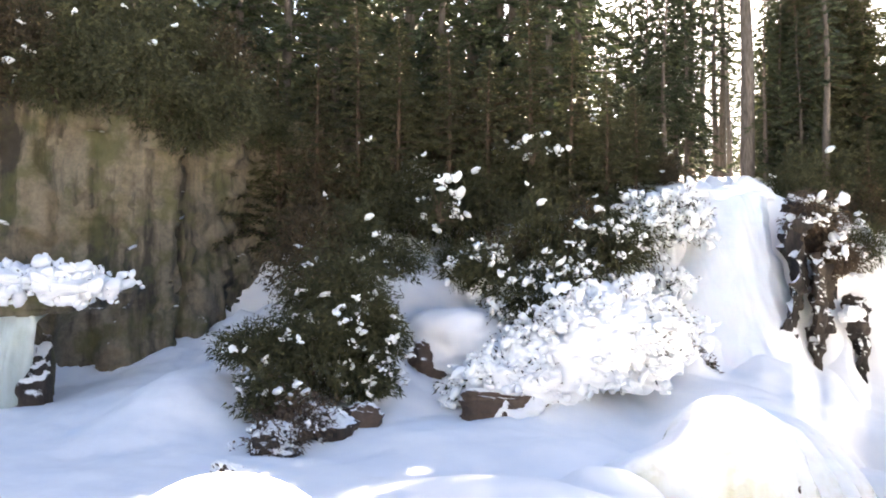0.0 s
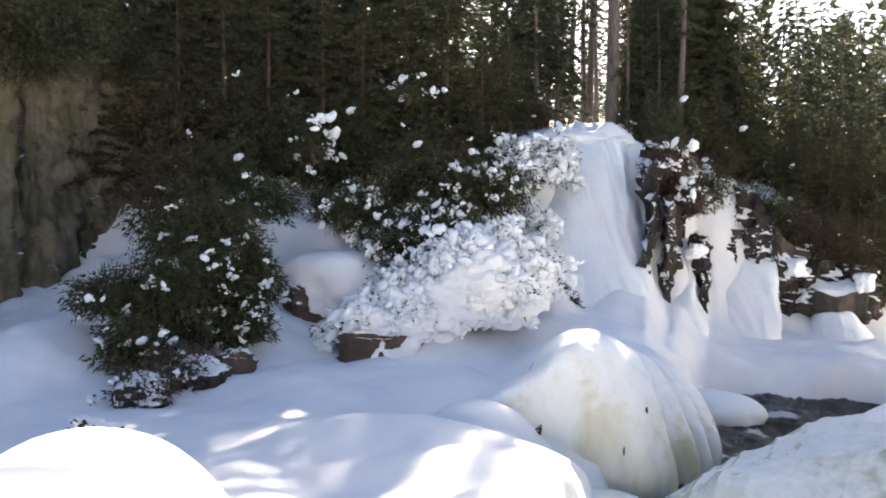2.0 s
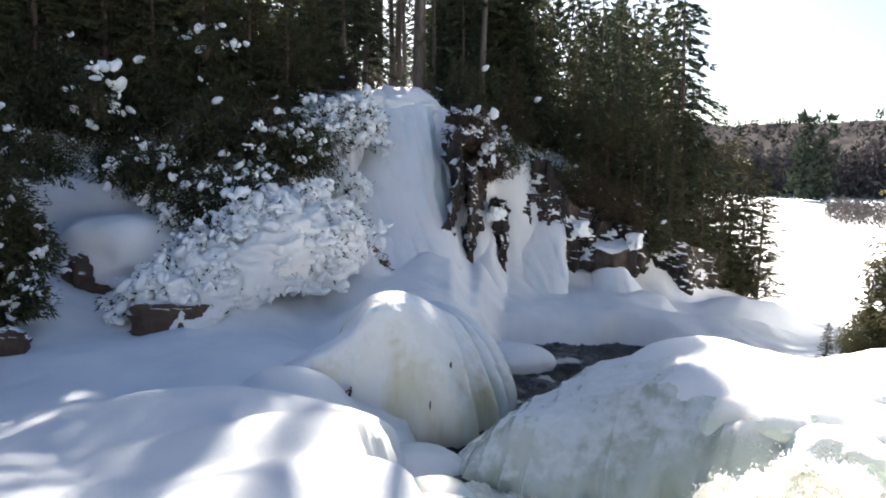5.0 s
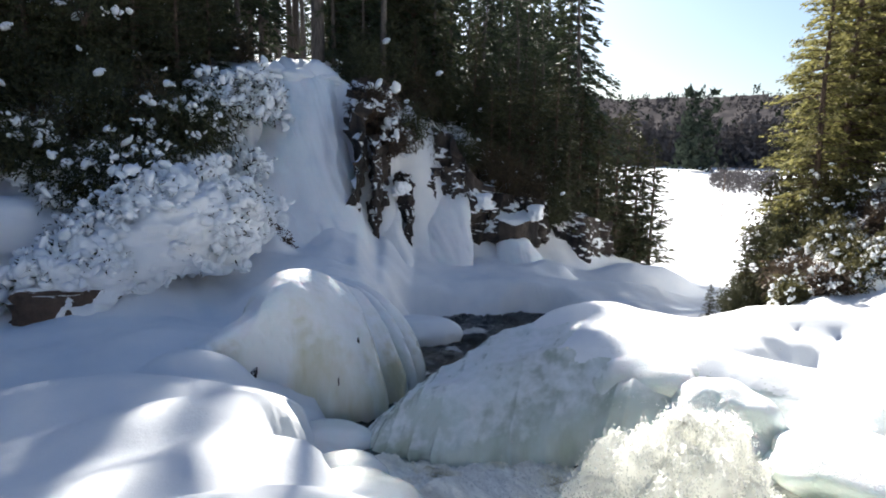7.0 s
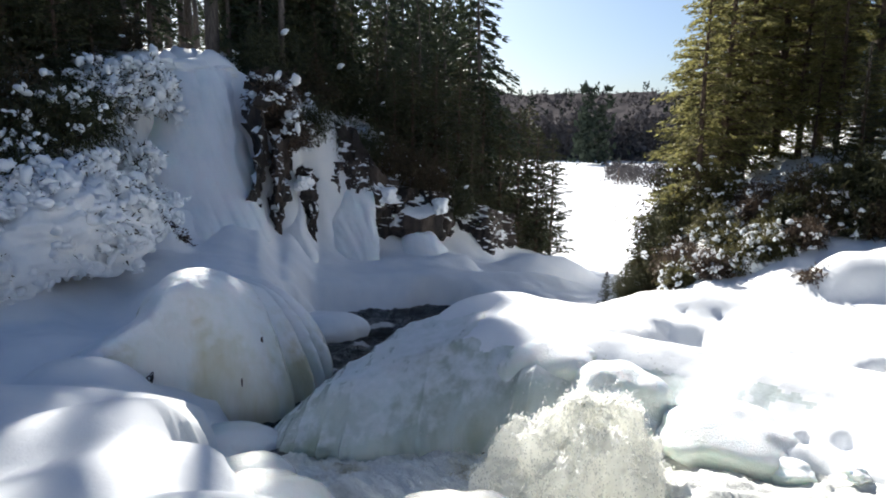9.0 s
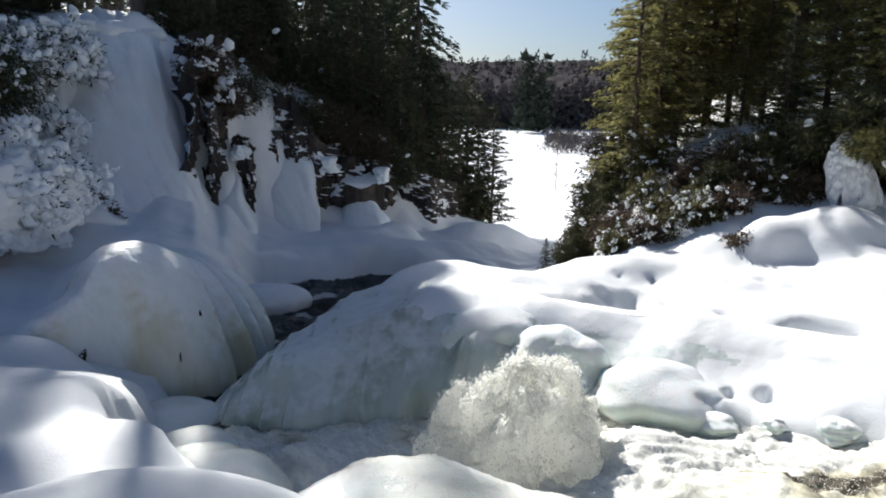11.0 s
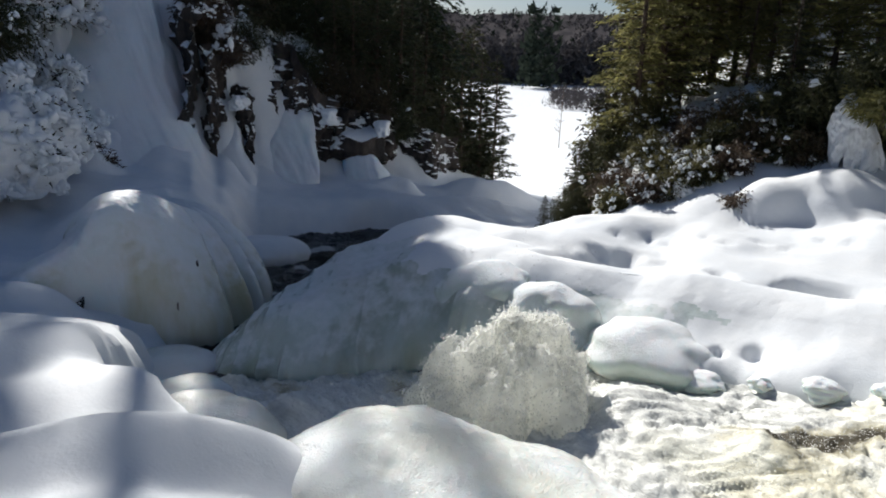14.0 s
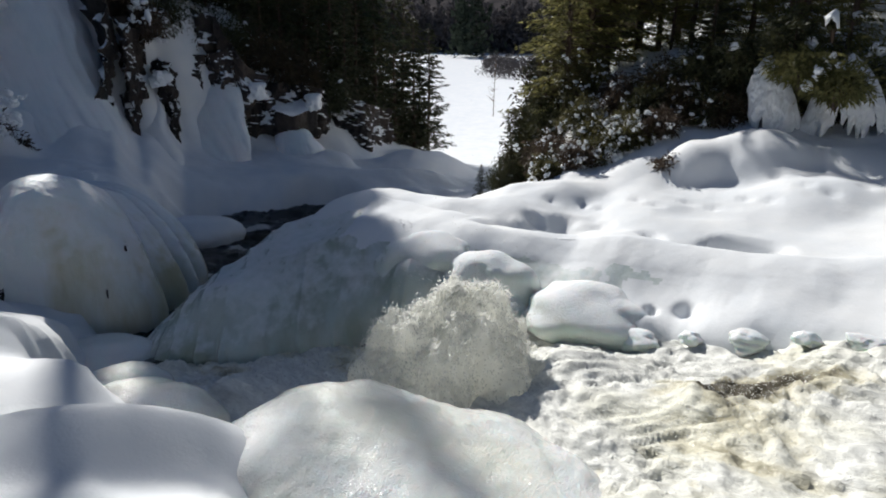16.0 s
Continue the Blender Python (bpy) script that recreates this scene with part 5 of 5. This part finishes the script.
def snow_bush(x, y, z, rx, ry, rz, label, seed, leaves=2600, lumps=900, lump=0.13, leaf=CEDAR, spray=0.11, core=0.0):
    """A bush bowed under snow: sprays inside, lumps of snow outside."""
    rng = np.random.RandomState(seed)
    root = new("snowy_bush")
    root.location = (x, y, z)

    def shell(n, lo, hi):
        d = unit(rng.normal(size=(n, 3)))
        d[:, 2] = np.abs(d[:, 2]) * rng.choice([1, 1, 1, -0.45], n)
        wob = 1 + 0.42 * fbm(d[:, 0] * 2.2 + seed, d[:, 1] * 2.2, d[:, 2] * 2.2, 3, seed)
        return d * rng.uniform(lo, hi, (n, 1)) * wob[:, None] * np.array([rx, ry, rz]), d

    p, d = shell(leaves, 0.35, 1.05)
    w = unit(d + 0.6 * rng.normal(size=d.shape) + np.array([0, 0, -0.3]))
    size = spray * rng.uniform(0.6, 1.3, leaves)
    v, f = sprays(p, w, size, size * 0.17, rng)
    part("foliage", mesh_of("foliage", v, f, leaf, False), root)
    stems, stem_count = Gather(), 9
    for k in range(stem_count):
        e = p[rng.randint(leaves)]
        s = np.linspace(0, 1, 5)[:, None]
        stems.add(*tube(np.array([0, 0, -0.3]) + (e + np.array([0, 0, 0.3])) * s + np.array([0, 0, 0.3]) * s * (1 - s), 0.03 * (1 - 0.8 * s[:, 0]), 4))
    part("stem", stems.mesh("stem", BARK_RED), root)
    if lumps:
        p, d = shell(max(3, lumps // 5), 0.86, 1.06)
        p = np.repeat(p, 5, 0)[:lumps]
        p = p + lump * rng.normal(size=p.shape) * np.array([1.3, 1.3, 0.7]) + lump * np.array([0, 0, -1.0]) * rng.uniform(0, 1.5, (len(p), 1))
        lumps = len(p)
        sizes = lump * np.clip(0.35 + rng.exponential(0.4, lumps), 0, 1.5)
        tagged(part("snow_load", clumps(p, sizes, rng).mesh("snow_load", CLUMP), root, "heavy clumps of white snow"), kind="stuff")
    if core:
        v, f = blob(rx * core, ry * core, rz * core, 54, 84, 2.0, 0.2, 0.0, 9, seed, -0.4)
        n = unit(v / np.array([rx, ry, rz]))
        v = v + n * (0.17 * fbm(v[:, 0] * 3.4, v[:, 1] * 3.4, v[:, 2] * 3.0, 4, seed, 0.65))[:, None]
        part("snow_mass", mesh_of("snow_mass", v, f, CLUMP), root)
    return tagged(root, label, "bush", "snow-laden bushes")


snow_bush(3.0, 13.7, 1.9, 1.6, 1.0, 1.25, "large bush bowed under thick clumps of snow", 1, 4500, 2300, 0.08, core=0.96)
snow_bush(1.5, 13.5, 1.4, 1.25, 0.8, 0.85, "low bush buried in thick snow", 2, 3000, 1500, 0.075, core=0.96)
snow_bush(4.2, 14.4, 2.2, 1.15, 0.8, 1.2, "bush bowed under thick clumps of snow", 3, 3000, 1500, 0.08, core=0.96)
snow_bush(2.4, 15.4, 3.0, 1.7, 1.0, 1.3, "dark bush dusted with snow", 4, 8000, 380, 0.065)
snow_bush(4.4, 16.7, 4.1, 1.2, 0.9, 1.2, "dark bush dusted with snow", 5, 6500, 300, 0.065)
snow_bush(6.35, 18.1, 5.0, 1.05, 0.8, 1.1, "bush laden with snow at the lip of the fall", 6, 3000, 700, 0.08, core=0.6)
snow_bush(5.95, 17.0, 3.3, 0.5, 0.4, 0.4, "small bush under a cap of snow beside the frozen fall", 62, 900, 330, 0.07, core=0.85)
for x, y, z, k in ((5.55, 15.75, 2.2, 63), (5.8, 15.45, 1.85, 64), (6.1, 15.25, 1.5, 65)):
    snow_bush(x, y, z, 0.3, 0.25, 0.28, "dry twigs poking from a ridge of snow", k, 500, 30, 0.05, TWIG_LEAF, 0.09)
snow_bush(-8.2, 13.3, 3.5, 1.5, 0.8, 0.4, "ragged snow-loaded boughs on a rock ledge", 41, 500, 420, 0.11, core=0.85)
snow_bush(9.9, 17.5, 5.0, 0.75, 0.6, 0.8, "brown bush laden with snow beside the fall", 7, 4000, 110, 0.09, TWIG_LEAF)
snow_bush(10.5, 17.3, 3.9, 0.5, 0.5, 0.8, "brown bush dusted with snow beside the fall", 17, 2600, 70, 0.07, TWIG_LEAF)
snow_bush(-2.6, 13.1, 1.8, 1.0, 0.8, 1.1, "dark green bush flecked with snow", 8, 8000, 150, 0.045)
snow_bush(-1.75, 13.8, 2.2, 0.9, 0.8, 1.4, "dark green bush flecked with snow", 9, 8000, 150, 0.045)
snow_bush(-3.65, 12.7, 2.2, 0.8, 0.6, 0.6, "dark green bush flecked with snow", 91, 4500, 70, 0.05)
snow_bush(-3.2, 11.9, 1.45, 0.5, 0.5, 0.75, "ragged dark bush at the edge of a snow slope", 92, 3500, 60, 0.05)
snow_bush(-1.5, 13.7, 2.3, 0.7, 0.6, 1.0, "dark green bush flecked with snow", 93, 5500, 110, 0.05)
snow_bush(-1.6, 13.1, 1.5, 0.7, 0.6, 0.55, "dark green bush flecked with snow", 94, 4500, 120, 0.05)
snow_bush(-2.2, 14.3, 3.3, 1.1, 0.8, 1.1, "shapeless brown-green bush with a few specks of snow", 95, 6500, 50, 0.045)
snow_bush(-1.2, 15.9, 3.9, 0.9, 0.6, 0.8, "shapeless brown-green bush with a few specks of snow", 96, 4000, 50, 0.05)
snow_bush(0.9, 15.9, 3.7, 1.0, 0.6, 0.7, "dark bush dusted with snow above a boulder", 97, 5000, 120, 0.06)
snow_bush(-2.75, 10.95, 0.95, 0.5, 0.4, 0.5, "brown leafless twigs over a dark rock", 98, 1600, 50, 0.05, TWIG_LEAF)
snow_bush(11.15, 3.2, 1.85, 0.28, 0.25, 0.25, "small brown shrub poking out of the snow", 19, 1500, 10, 0.04, TWIG_LEAF, 0.08)
snow_bush(-2.6, 11.6, 1.1, 0.7, 0.6, 0.6, "brown leafless bush at the foot of the bank", 18, 2000, 90, 0.05, TWIG_LEAF)
snow_bush(-0.1, 17.4, 5.3, 0.55, 0.35, 0.95, "dark branches carrying lumps of snow", 10, 900, 60, 0.085)
snow_bush(2.5, 18.4, 7.0, 0.6, 0.5, 0.5, "dark branches carrying lumps of snow", 13, 500, 26, 0.09)
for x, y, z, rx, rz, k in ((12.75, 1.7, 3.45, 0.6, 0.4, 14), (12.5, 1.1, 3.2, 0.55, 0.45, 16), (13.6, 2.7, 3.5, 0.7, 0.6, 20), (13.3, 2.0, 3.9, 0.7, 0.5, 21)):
    # the first two boughs take the lit leaf colour, the others the dark one
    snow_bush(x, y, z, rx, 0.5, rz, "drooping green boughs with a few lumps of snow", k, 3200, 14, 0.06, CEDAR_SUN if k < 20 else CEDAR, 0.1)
# these boughs also have sunlight painted into their leaf colour
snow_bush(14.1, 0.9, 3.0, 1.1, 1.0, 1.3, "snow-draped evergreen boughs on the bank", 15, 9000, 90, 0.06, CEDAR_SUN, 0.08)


def draped_bough(top, foot, wide, slant, seed, leaves=1500):
    """A bough bowed under a thick hanging sheet of snow with a ragged, dripping hem."""
    (x, y, z), (fy, fz) = top, foot
    tall = z - fz
    root = snow_bush(x + 0.3, (y + fy) / 2, (z + fz) / 2 - 0.1, 0.3, wide * 0.95, tall * 0.52, "evergreen bough bowed under a hanging sheet of snow", seed, leaves, 0, leaf=CEDAR, spray=0.1)
    side, rows = np.linspace(-1, 1, 70), 60
    hem = 1 + 0.26 * fbm(side * 2.3 + seed, 0 * side, 0 * side, 4, seed, 0.75) + slant * side
    r = np.linspace(0, 1, rows)[:, None]
    spread = 0.14 + 0.86 * r ** 0.55
    across = y + (fy - y) * r - side * wide * spread
    down = z - tall * (r + (hem[None, :] - 1) * r ** 2.5) - 0.12 * tall * side ** 2 * (1 - r)
    out = -0.34 * np.sin(r * 1.9) * (1 - 0.75 * side ** 2) + 0.07 * fbm(across * 4, down * 3, seed + 0 * down, 4, seed, 0.6) + 0.035 * fbm(across * 9, down * 9, 0 * down, 2, seed + 4)
    thick = 0.15 * np.sqrt(np.clip(np.sin(np.pi * np.clip(r, 0.02, 1)), 0, 1)) * np.sqrt(np.clip(1 - side ** 4, 0, 1))
    front = np.stack([x + out - thick / 2, across, down], -1)
    behind = np.stack([x + out + thick / 2, across, down], -1)[:, ::-1]
    ring = np.concatenate([front, behind], 1)
    v = ring.reshape(-1, 3) - np.array(root.location)
    part("snow_sheet", mesh_of("snow_sheet", v, grid_faces(rows, ring.shape[1], True), CLUMP), root, "thick hanging sheet of snow")


draped_bough((13.15, 2.29, 3.7), (2.06, 2.68), 0.5, 0.2, 101)
draped_bough((13.2, 1.05, 3.75), (0.95, 2.6), 0.72, -0.05, 102)
# dark brush added in place of the shade in the hollows
for x, y, z, r, k in ((13.75, 2.75, 3.0, 0.65, 104), (13.85, 2.1, 2.8, 0.6, 105), (13.7, 1.55, 2.65, 0.55, 106), (13.75, 0.95, 2.65, 0.6, 107), (13.9, 0.3, 2.7, 0.65, 108), (13.6, 3.4, 3.2, 0.6, 109)):
    snow_bush(x, y, z, r * 0.8, r, r * 0.9, "dark evergreen brush added to darken the hollow under snowy boughs", k, 4200, 12, 0.045, CEDAR, 0.1)
for x, y, r, k in ((12.75, 4.15, 0.42, 110), (12.9, 3.7, 0.45, 111), (12.95, 3.25, 0.45, 112), (13.0, 2.85, 0.4, 113), (13.3, 3.6, 0.6, 114), (13.4, 4.2, 0.6, 115)):
    snow_bush(x, y, top_of(x, y) + 0.25 * r, r * 0.8, r, r * 1.1, "dark twiggy brush with specks of snow on the bank", k, 3400, 40, 0.03, BROWN_CEDAR if k % 2 else CEDAR, 0.09)
draped_bough((12.55, 1.35, 4.42), (1.36, 4.2), 0.13, 0.1, 103, 500)
dark = [snow_bush(0, 0, 0, 1.0, 0.9, 1.15, "shapeless dark green cedar brush with specks of snow", 50 + k, 6500, 10 if k < 2 else 16, 0.05, CEDAR if k < 2 else BROWN_CEDAR, 0.105) for k in range(3)]
placed = []


def brush(az, d, size, lift=0.3, tall=1.0):
    """Dark brush rooted on the bank at a bearing and distance."""
    p = spot(az, d)
    k = dark[rng.randint(3)]
    m = Matrix.Translation((p.x, p.y, top_of(p.x, p.y) + lift * size)) @ pose(0, 0, 0, 0, 0, rng.uniform(0, 360)) @ Matrix.Diagonal((size, size, size * tall, 1))
    if k in placed:
        return twin(k, m)
    placed.append(k)
    k.matrix_basis = m


for az, d, s, t in ((-12, 14.8, 0.8, 1.3), (-9.5, 15, 0.9, 1.3), (-7, 15.2, 0.7, 1.2), (-11, 17.2, 1.2, 1.3), (-8, 17.4, 1.1, 1.2), (5.5, 17.6, 0.9, 1.0), (8.5, 17.8, 1.1, 1.2), (11.5, 18, 1.1, 1.2), (14, 18.6, 1.0, 1.0), (0.9, 18.0, 0.6, 1.0), (2.2, 17.6, 0.55, 1.0), (3.2, 17.4, 0.5, 1.0), (-2.5, 19.2, 1.2, 1.2), (1, 19.3, 1.2, 1.2), (4, 19.5, 1.2, 1.2), (7, 20, 1.3, 1.2), (10, 20.3, 1.3, 1.2), (13, 20.6, 1.2, 1.1), (16, 21.2, 1.0, 0.8), (-6, 19.5, 1.4, 1.2), (-10, 19.6, 1.4, 1.3), (18.4, 21.6, 0.8, 0.7)):
    brush(az, d, s, 0.35, t)
for az in np.arange(-42, 16, 3.0):
    brush(az + rng.uniform(-1, 1), 23 + rng.uniform(-1, 1), rng.uniform(1.3, 1.9), 0.4, 1.3)
for az, d, z in ((32.5, 21.6, 4.2), (34.5, 22.4, 3.6), (37, 22.6, 3.4), (39, 22.8, 3.0), (41, 23, 2.6), (43, 23.2, 2.2), (45, 23.6, 1.6)):
    p = spot(az, d)
    twin(dark[rng.randint(3)], Matrix.Translation((p.x, p.y, z)) @ pose(0, 0, 0, 0, 0, rng.uniform(0, 360)) @ Matrix.Diagonal((0.75, 0.75, 0.9, 1)))
for az in np.arange(28.5, 53, 1.9):
    brush(az + rng.uniform(-0.5, 0.5), float(np.interp(az, [28, 36, 43, 51], [22.3, 25, 26, 31])) + rng.uniform(-0.4, 0.6), rng.uniform(0.8, 1.2), 0.4, 1.3)
for az, d, s in ((59.9, 14.6, 0.35), (60.8, 14.9, 0.45), (61.8, 15.2, 0.6), (62.8, 15.2, 0.7), (63.8, 15, 0.8), (62.6, 16.5, 0.9), (64, 17, 1.2)):
    brush(az, d, s, 0.5, 1.2)
# boughs that hang over the cliff's edge
for az, d, z in ((-38, 18.2, 8.6), (-35, 18, 8.2), (-32.5, 17.9, 8.8), (-30.5, 17.6, 8.0), (-28.5, 17.4, 8.8), (-26.5, 17.0, 8.3), (-24.5, 16.8, 7.9), (-22.5, 17.2, 7.6), (-20.5, 17.6, 7.3), (-18.5, 18.2, 7.9), (-15.5, 19.4, 7.6), (-36, 18.6, 9.8), (-29, 18.4, 9.9), (-23, 18, 9.5), (-19, 19, 9.3)):
    p = spot(az, d)
    s = rng.uniform(0.9, 1.35)
    twin(dark[rng.randint(3)], Matrix.Translation((p.x, p.y, z)) @ pose(0, 0, 0, rng.uniform(-25, 25), 0, rng.uniform(0, 360)) @ Matrix.Diagonal((s, s, s * 0.95, 1)))
for k, (x, y, s) in enumerate(((10.9, 5.3, 0.32), (11.2, 4.85, 0.32), (11.55, 4.5, 0.34), (11.9, 4.2, 0.36), (12.2, 3.75, 0.36), (12.3, 5.0, 0.35), (12.9, 4.3, 0.35), (12.3, 5.9, 0.5), (13.4, 6.6, 0.65), (14.2, 6.2, 0.7), (13.6, 3.4, 0.4), (14.4, 4.4, 0.45), (12.7, 5.5, 0.4), (13.2, 4.9, 0.42), (13.7, 4.4, 0.42), (13.1, 3.7, 0.38), (14.2, 3.7, 0.5), (14.9, 3.9, 0.55), (14.6, 3.2, 0.5), (13.9, 5.3, 0.4), (12.5, 4.5, 0.3))):
    snow_bush(x, y, top_of(x, y) + 0.2 * s, 1.0 * s, 1.0 * s, 1.15 * s, "brown and green brush half buried in snow", 70 + k, int(2200 + 2600 * s), 240 if k % 3 == 0 else 150, 0.03, TWIG_LEAF if k % 3 == 1 else BRUSH, 0.08, 0.6 if k in (2, 6, 11) else 0.0)

# ---- fallen and dead wood ----


def log(points, radii, name, label, mat, category="log"):
    v, f = tube(points, radii, 10)
    r = 1 + 0.06 * fbm(v[:, 0] * 5, v[:, 1] * 5, v[:, 2] * 2, 3, 3)
    c = np.repeat(np.asarray(points, float), 10, 0)
    return thing(name, mesh_of(name, c + (v - c) * r[:, None], f, mat), label, category)


p = spot(75.8, 15.5)
z = top_of(p.x, p.y)
log([p + Vector((0, 0, h)) for h in (z - 0.3, z + 1.2, 4.9, 5.9)], [0.07, 0.05, 0.042, 0.025], "dead_trunk", "broken pale dead trunk among green cedars", DEADWOOD, "dead tree")


log([spot(68.2, 15.4, 2.45), spot(71, 15.7, 2.95), spot(74.3, 16.1, 3.5)], [0.13, 0.12, 0.1], "fallen_log", "fallen log under a line of snow on the bank", BARK_RED)
v, f = tube([spot(68.2, 15.4, 2.58), spot(71, 15.7, 3.08), spot(74.3, 16.1, 3.62)], [0.11, 0.12, 0.1], 10)
thing("snow_ridge", mesh_of("snow_ridge", v, f, CLUMP), "line of snow lying on a fallen log", "snow")


def sapling(x, y, height, label, seed):
    rng = np.random.RandomState(seed)
    g = Gather()
    z = top_of(x, y)
    line = np.array([[0.02 * k, 0, height * k / 6] for k in range(7)])
    g.add(*tube(line, np.linspace(0.06, 0.015, 7), 5))
    for k in range(14):
        h, a = rng.uniform(0.25, 0.95) * height, rng.uniform(0, 6.28)
        r = (1.1 - h / height) * 1.3
        g.add(*tube(np.array([[0, 0, h], [r * 0.5 * math.cos(a), r * 0.5 * math.sin(a), h + 0.25 * r], [r * math.cos(a), r * math.sin(a), h + 0.7 * r]]), [0.03, 0.02, 0.008], 4))
    return thing("bare_sapling", g.mesh("bare_sapling", TWIG), label, "tree", at=(x, y, z - 0.1))


p = spot(58.3, 82)
sapling(p.x, p.y, 7.0, "thin leafless sapling on the frozen lake", 3)

# ---- far shore ----


def far_woods(name, count, lo, hi, d0, d1, tall, wide, mat, label, seed, m=26, spray=0.2):
    rng = np.random.RandomState(seed)
    bases, ways, sizes, widths = [], [], [], []
    for _ in range(count):
        p = spot(rng.uniform(lo, hi), rng.uniform(d0, d1))
        z, h = 0.0, tall * rng.uniform(0.6, 1.25)
        q = rng.uniform(0, 1, m)
        b = np.stack([p.x + rng.normal(0, 1, m) * wide * (1.05 - q), p.y + rng.normal(0, 1, m) * wide * (1.05 - q), h * q], 1)
        bases.append(b)
        ways.append(unit(np.stack([rng.normal(0, 0.5, m), rng.normal(0, 0.5, m), rng.uniform(0.2, 1, m)], 1)))
        sizes.append(h * spray * rng.uniform(0.6, 1.2, m))
    b, w, s = np.concatenate(bases), np.concatenate(ways), np.concatenate(sizes)
    b[:, 2] += ground_height(b[:, 0], b[:, 1]) + 9 * step(322, 334, np.hypot(b[:, 0], b[:, 1]))
    v, f = sprays(b, w, s, s * 0.3, rng)
    return thing(name, mesh_of(name, v, f, mat, False), label, "forest", kind="stuff")


ra, rd = np.meshgrid(np.radians(np.linspace(36, 78, 170)), np.linspace(322, 800, 70))
cx, cy = rd * np.sin(ra), rd * np.cos(ra)
cz = ground_height(cx, cy) + 17 * step(322, 334, rd) - 1.5 + 2.2 * fbm(cx / 7, cy / 7, 0, 3, 77)
thing("far_forest", mesh_of("far_forest", np.stack([cx, cy, cz], -1).reshape(-1, 3), grid_faces(70, 170), FAR_BARE), "leafless grey-brown woods on the far hill", "forest", kind="stuff")
far_woods("far_forest", 900, 38, 76, 326, 640, 11, 3.0, FAR_BARE, "leafless grey-brown trees on the far hill", 5)
far_woods("far_forest", 160, 40, 76, 330, 700, 14, 2.2, FAR_GREEN, "dark green pines scattered on the far hill", 6)
far_woods("far_pines", 9, 55.0, 57.4, 262, 280, 25, 3.4, FAR_GREEN, "clump of dark pines on the far shore", 7, 90, 0.12)
far_woods("far_forest", 420, 40, 76, 314, 324, 17, 2.6, FAR_BARE, "leafless grey-brown trees along the far shore", 15, 40, 0.16)
far_woods("far_reeds", 300, 57.2, 62, 150, 240, 2.8, 1.2, FAR_BARE, "brown leafless brush at the lake's edge", 8)
far_woods("deep_forest", 200, -46, 14, 42, 70, 15, 1.6, SPRUCE, "dark conifer woods behind the bank", 9, 110, 0.07)
far_woods("deep_forest", 130, 28, 46, 42, 66, 8.5, 1.4, SPRUCE, "dark conifer woods behind the bank", 10, 110, 0.08)
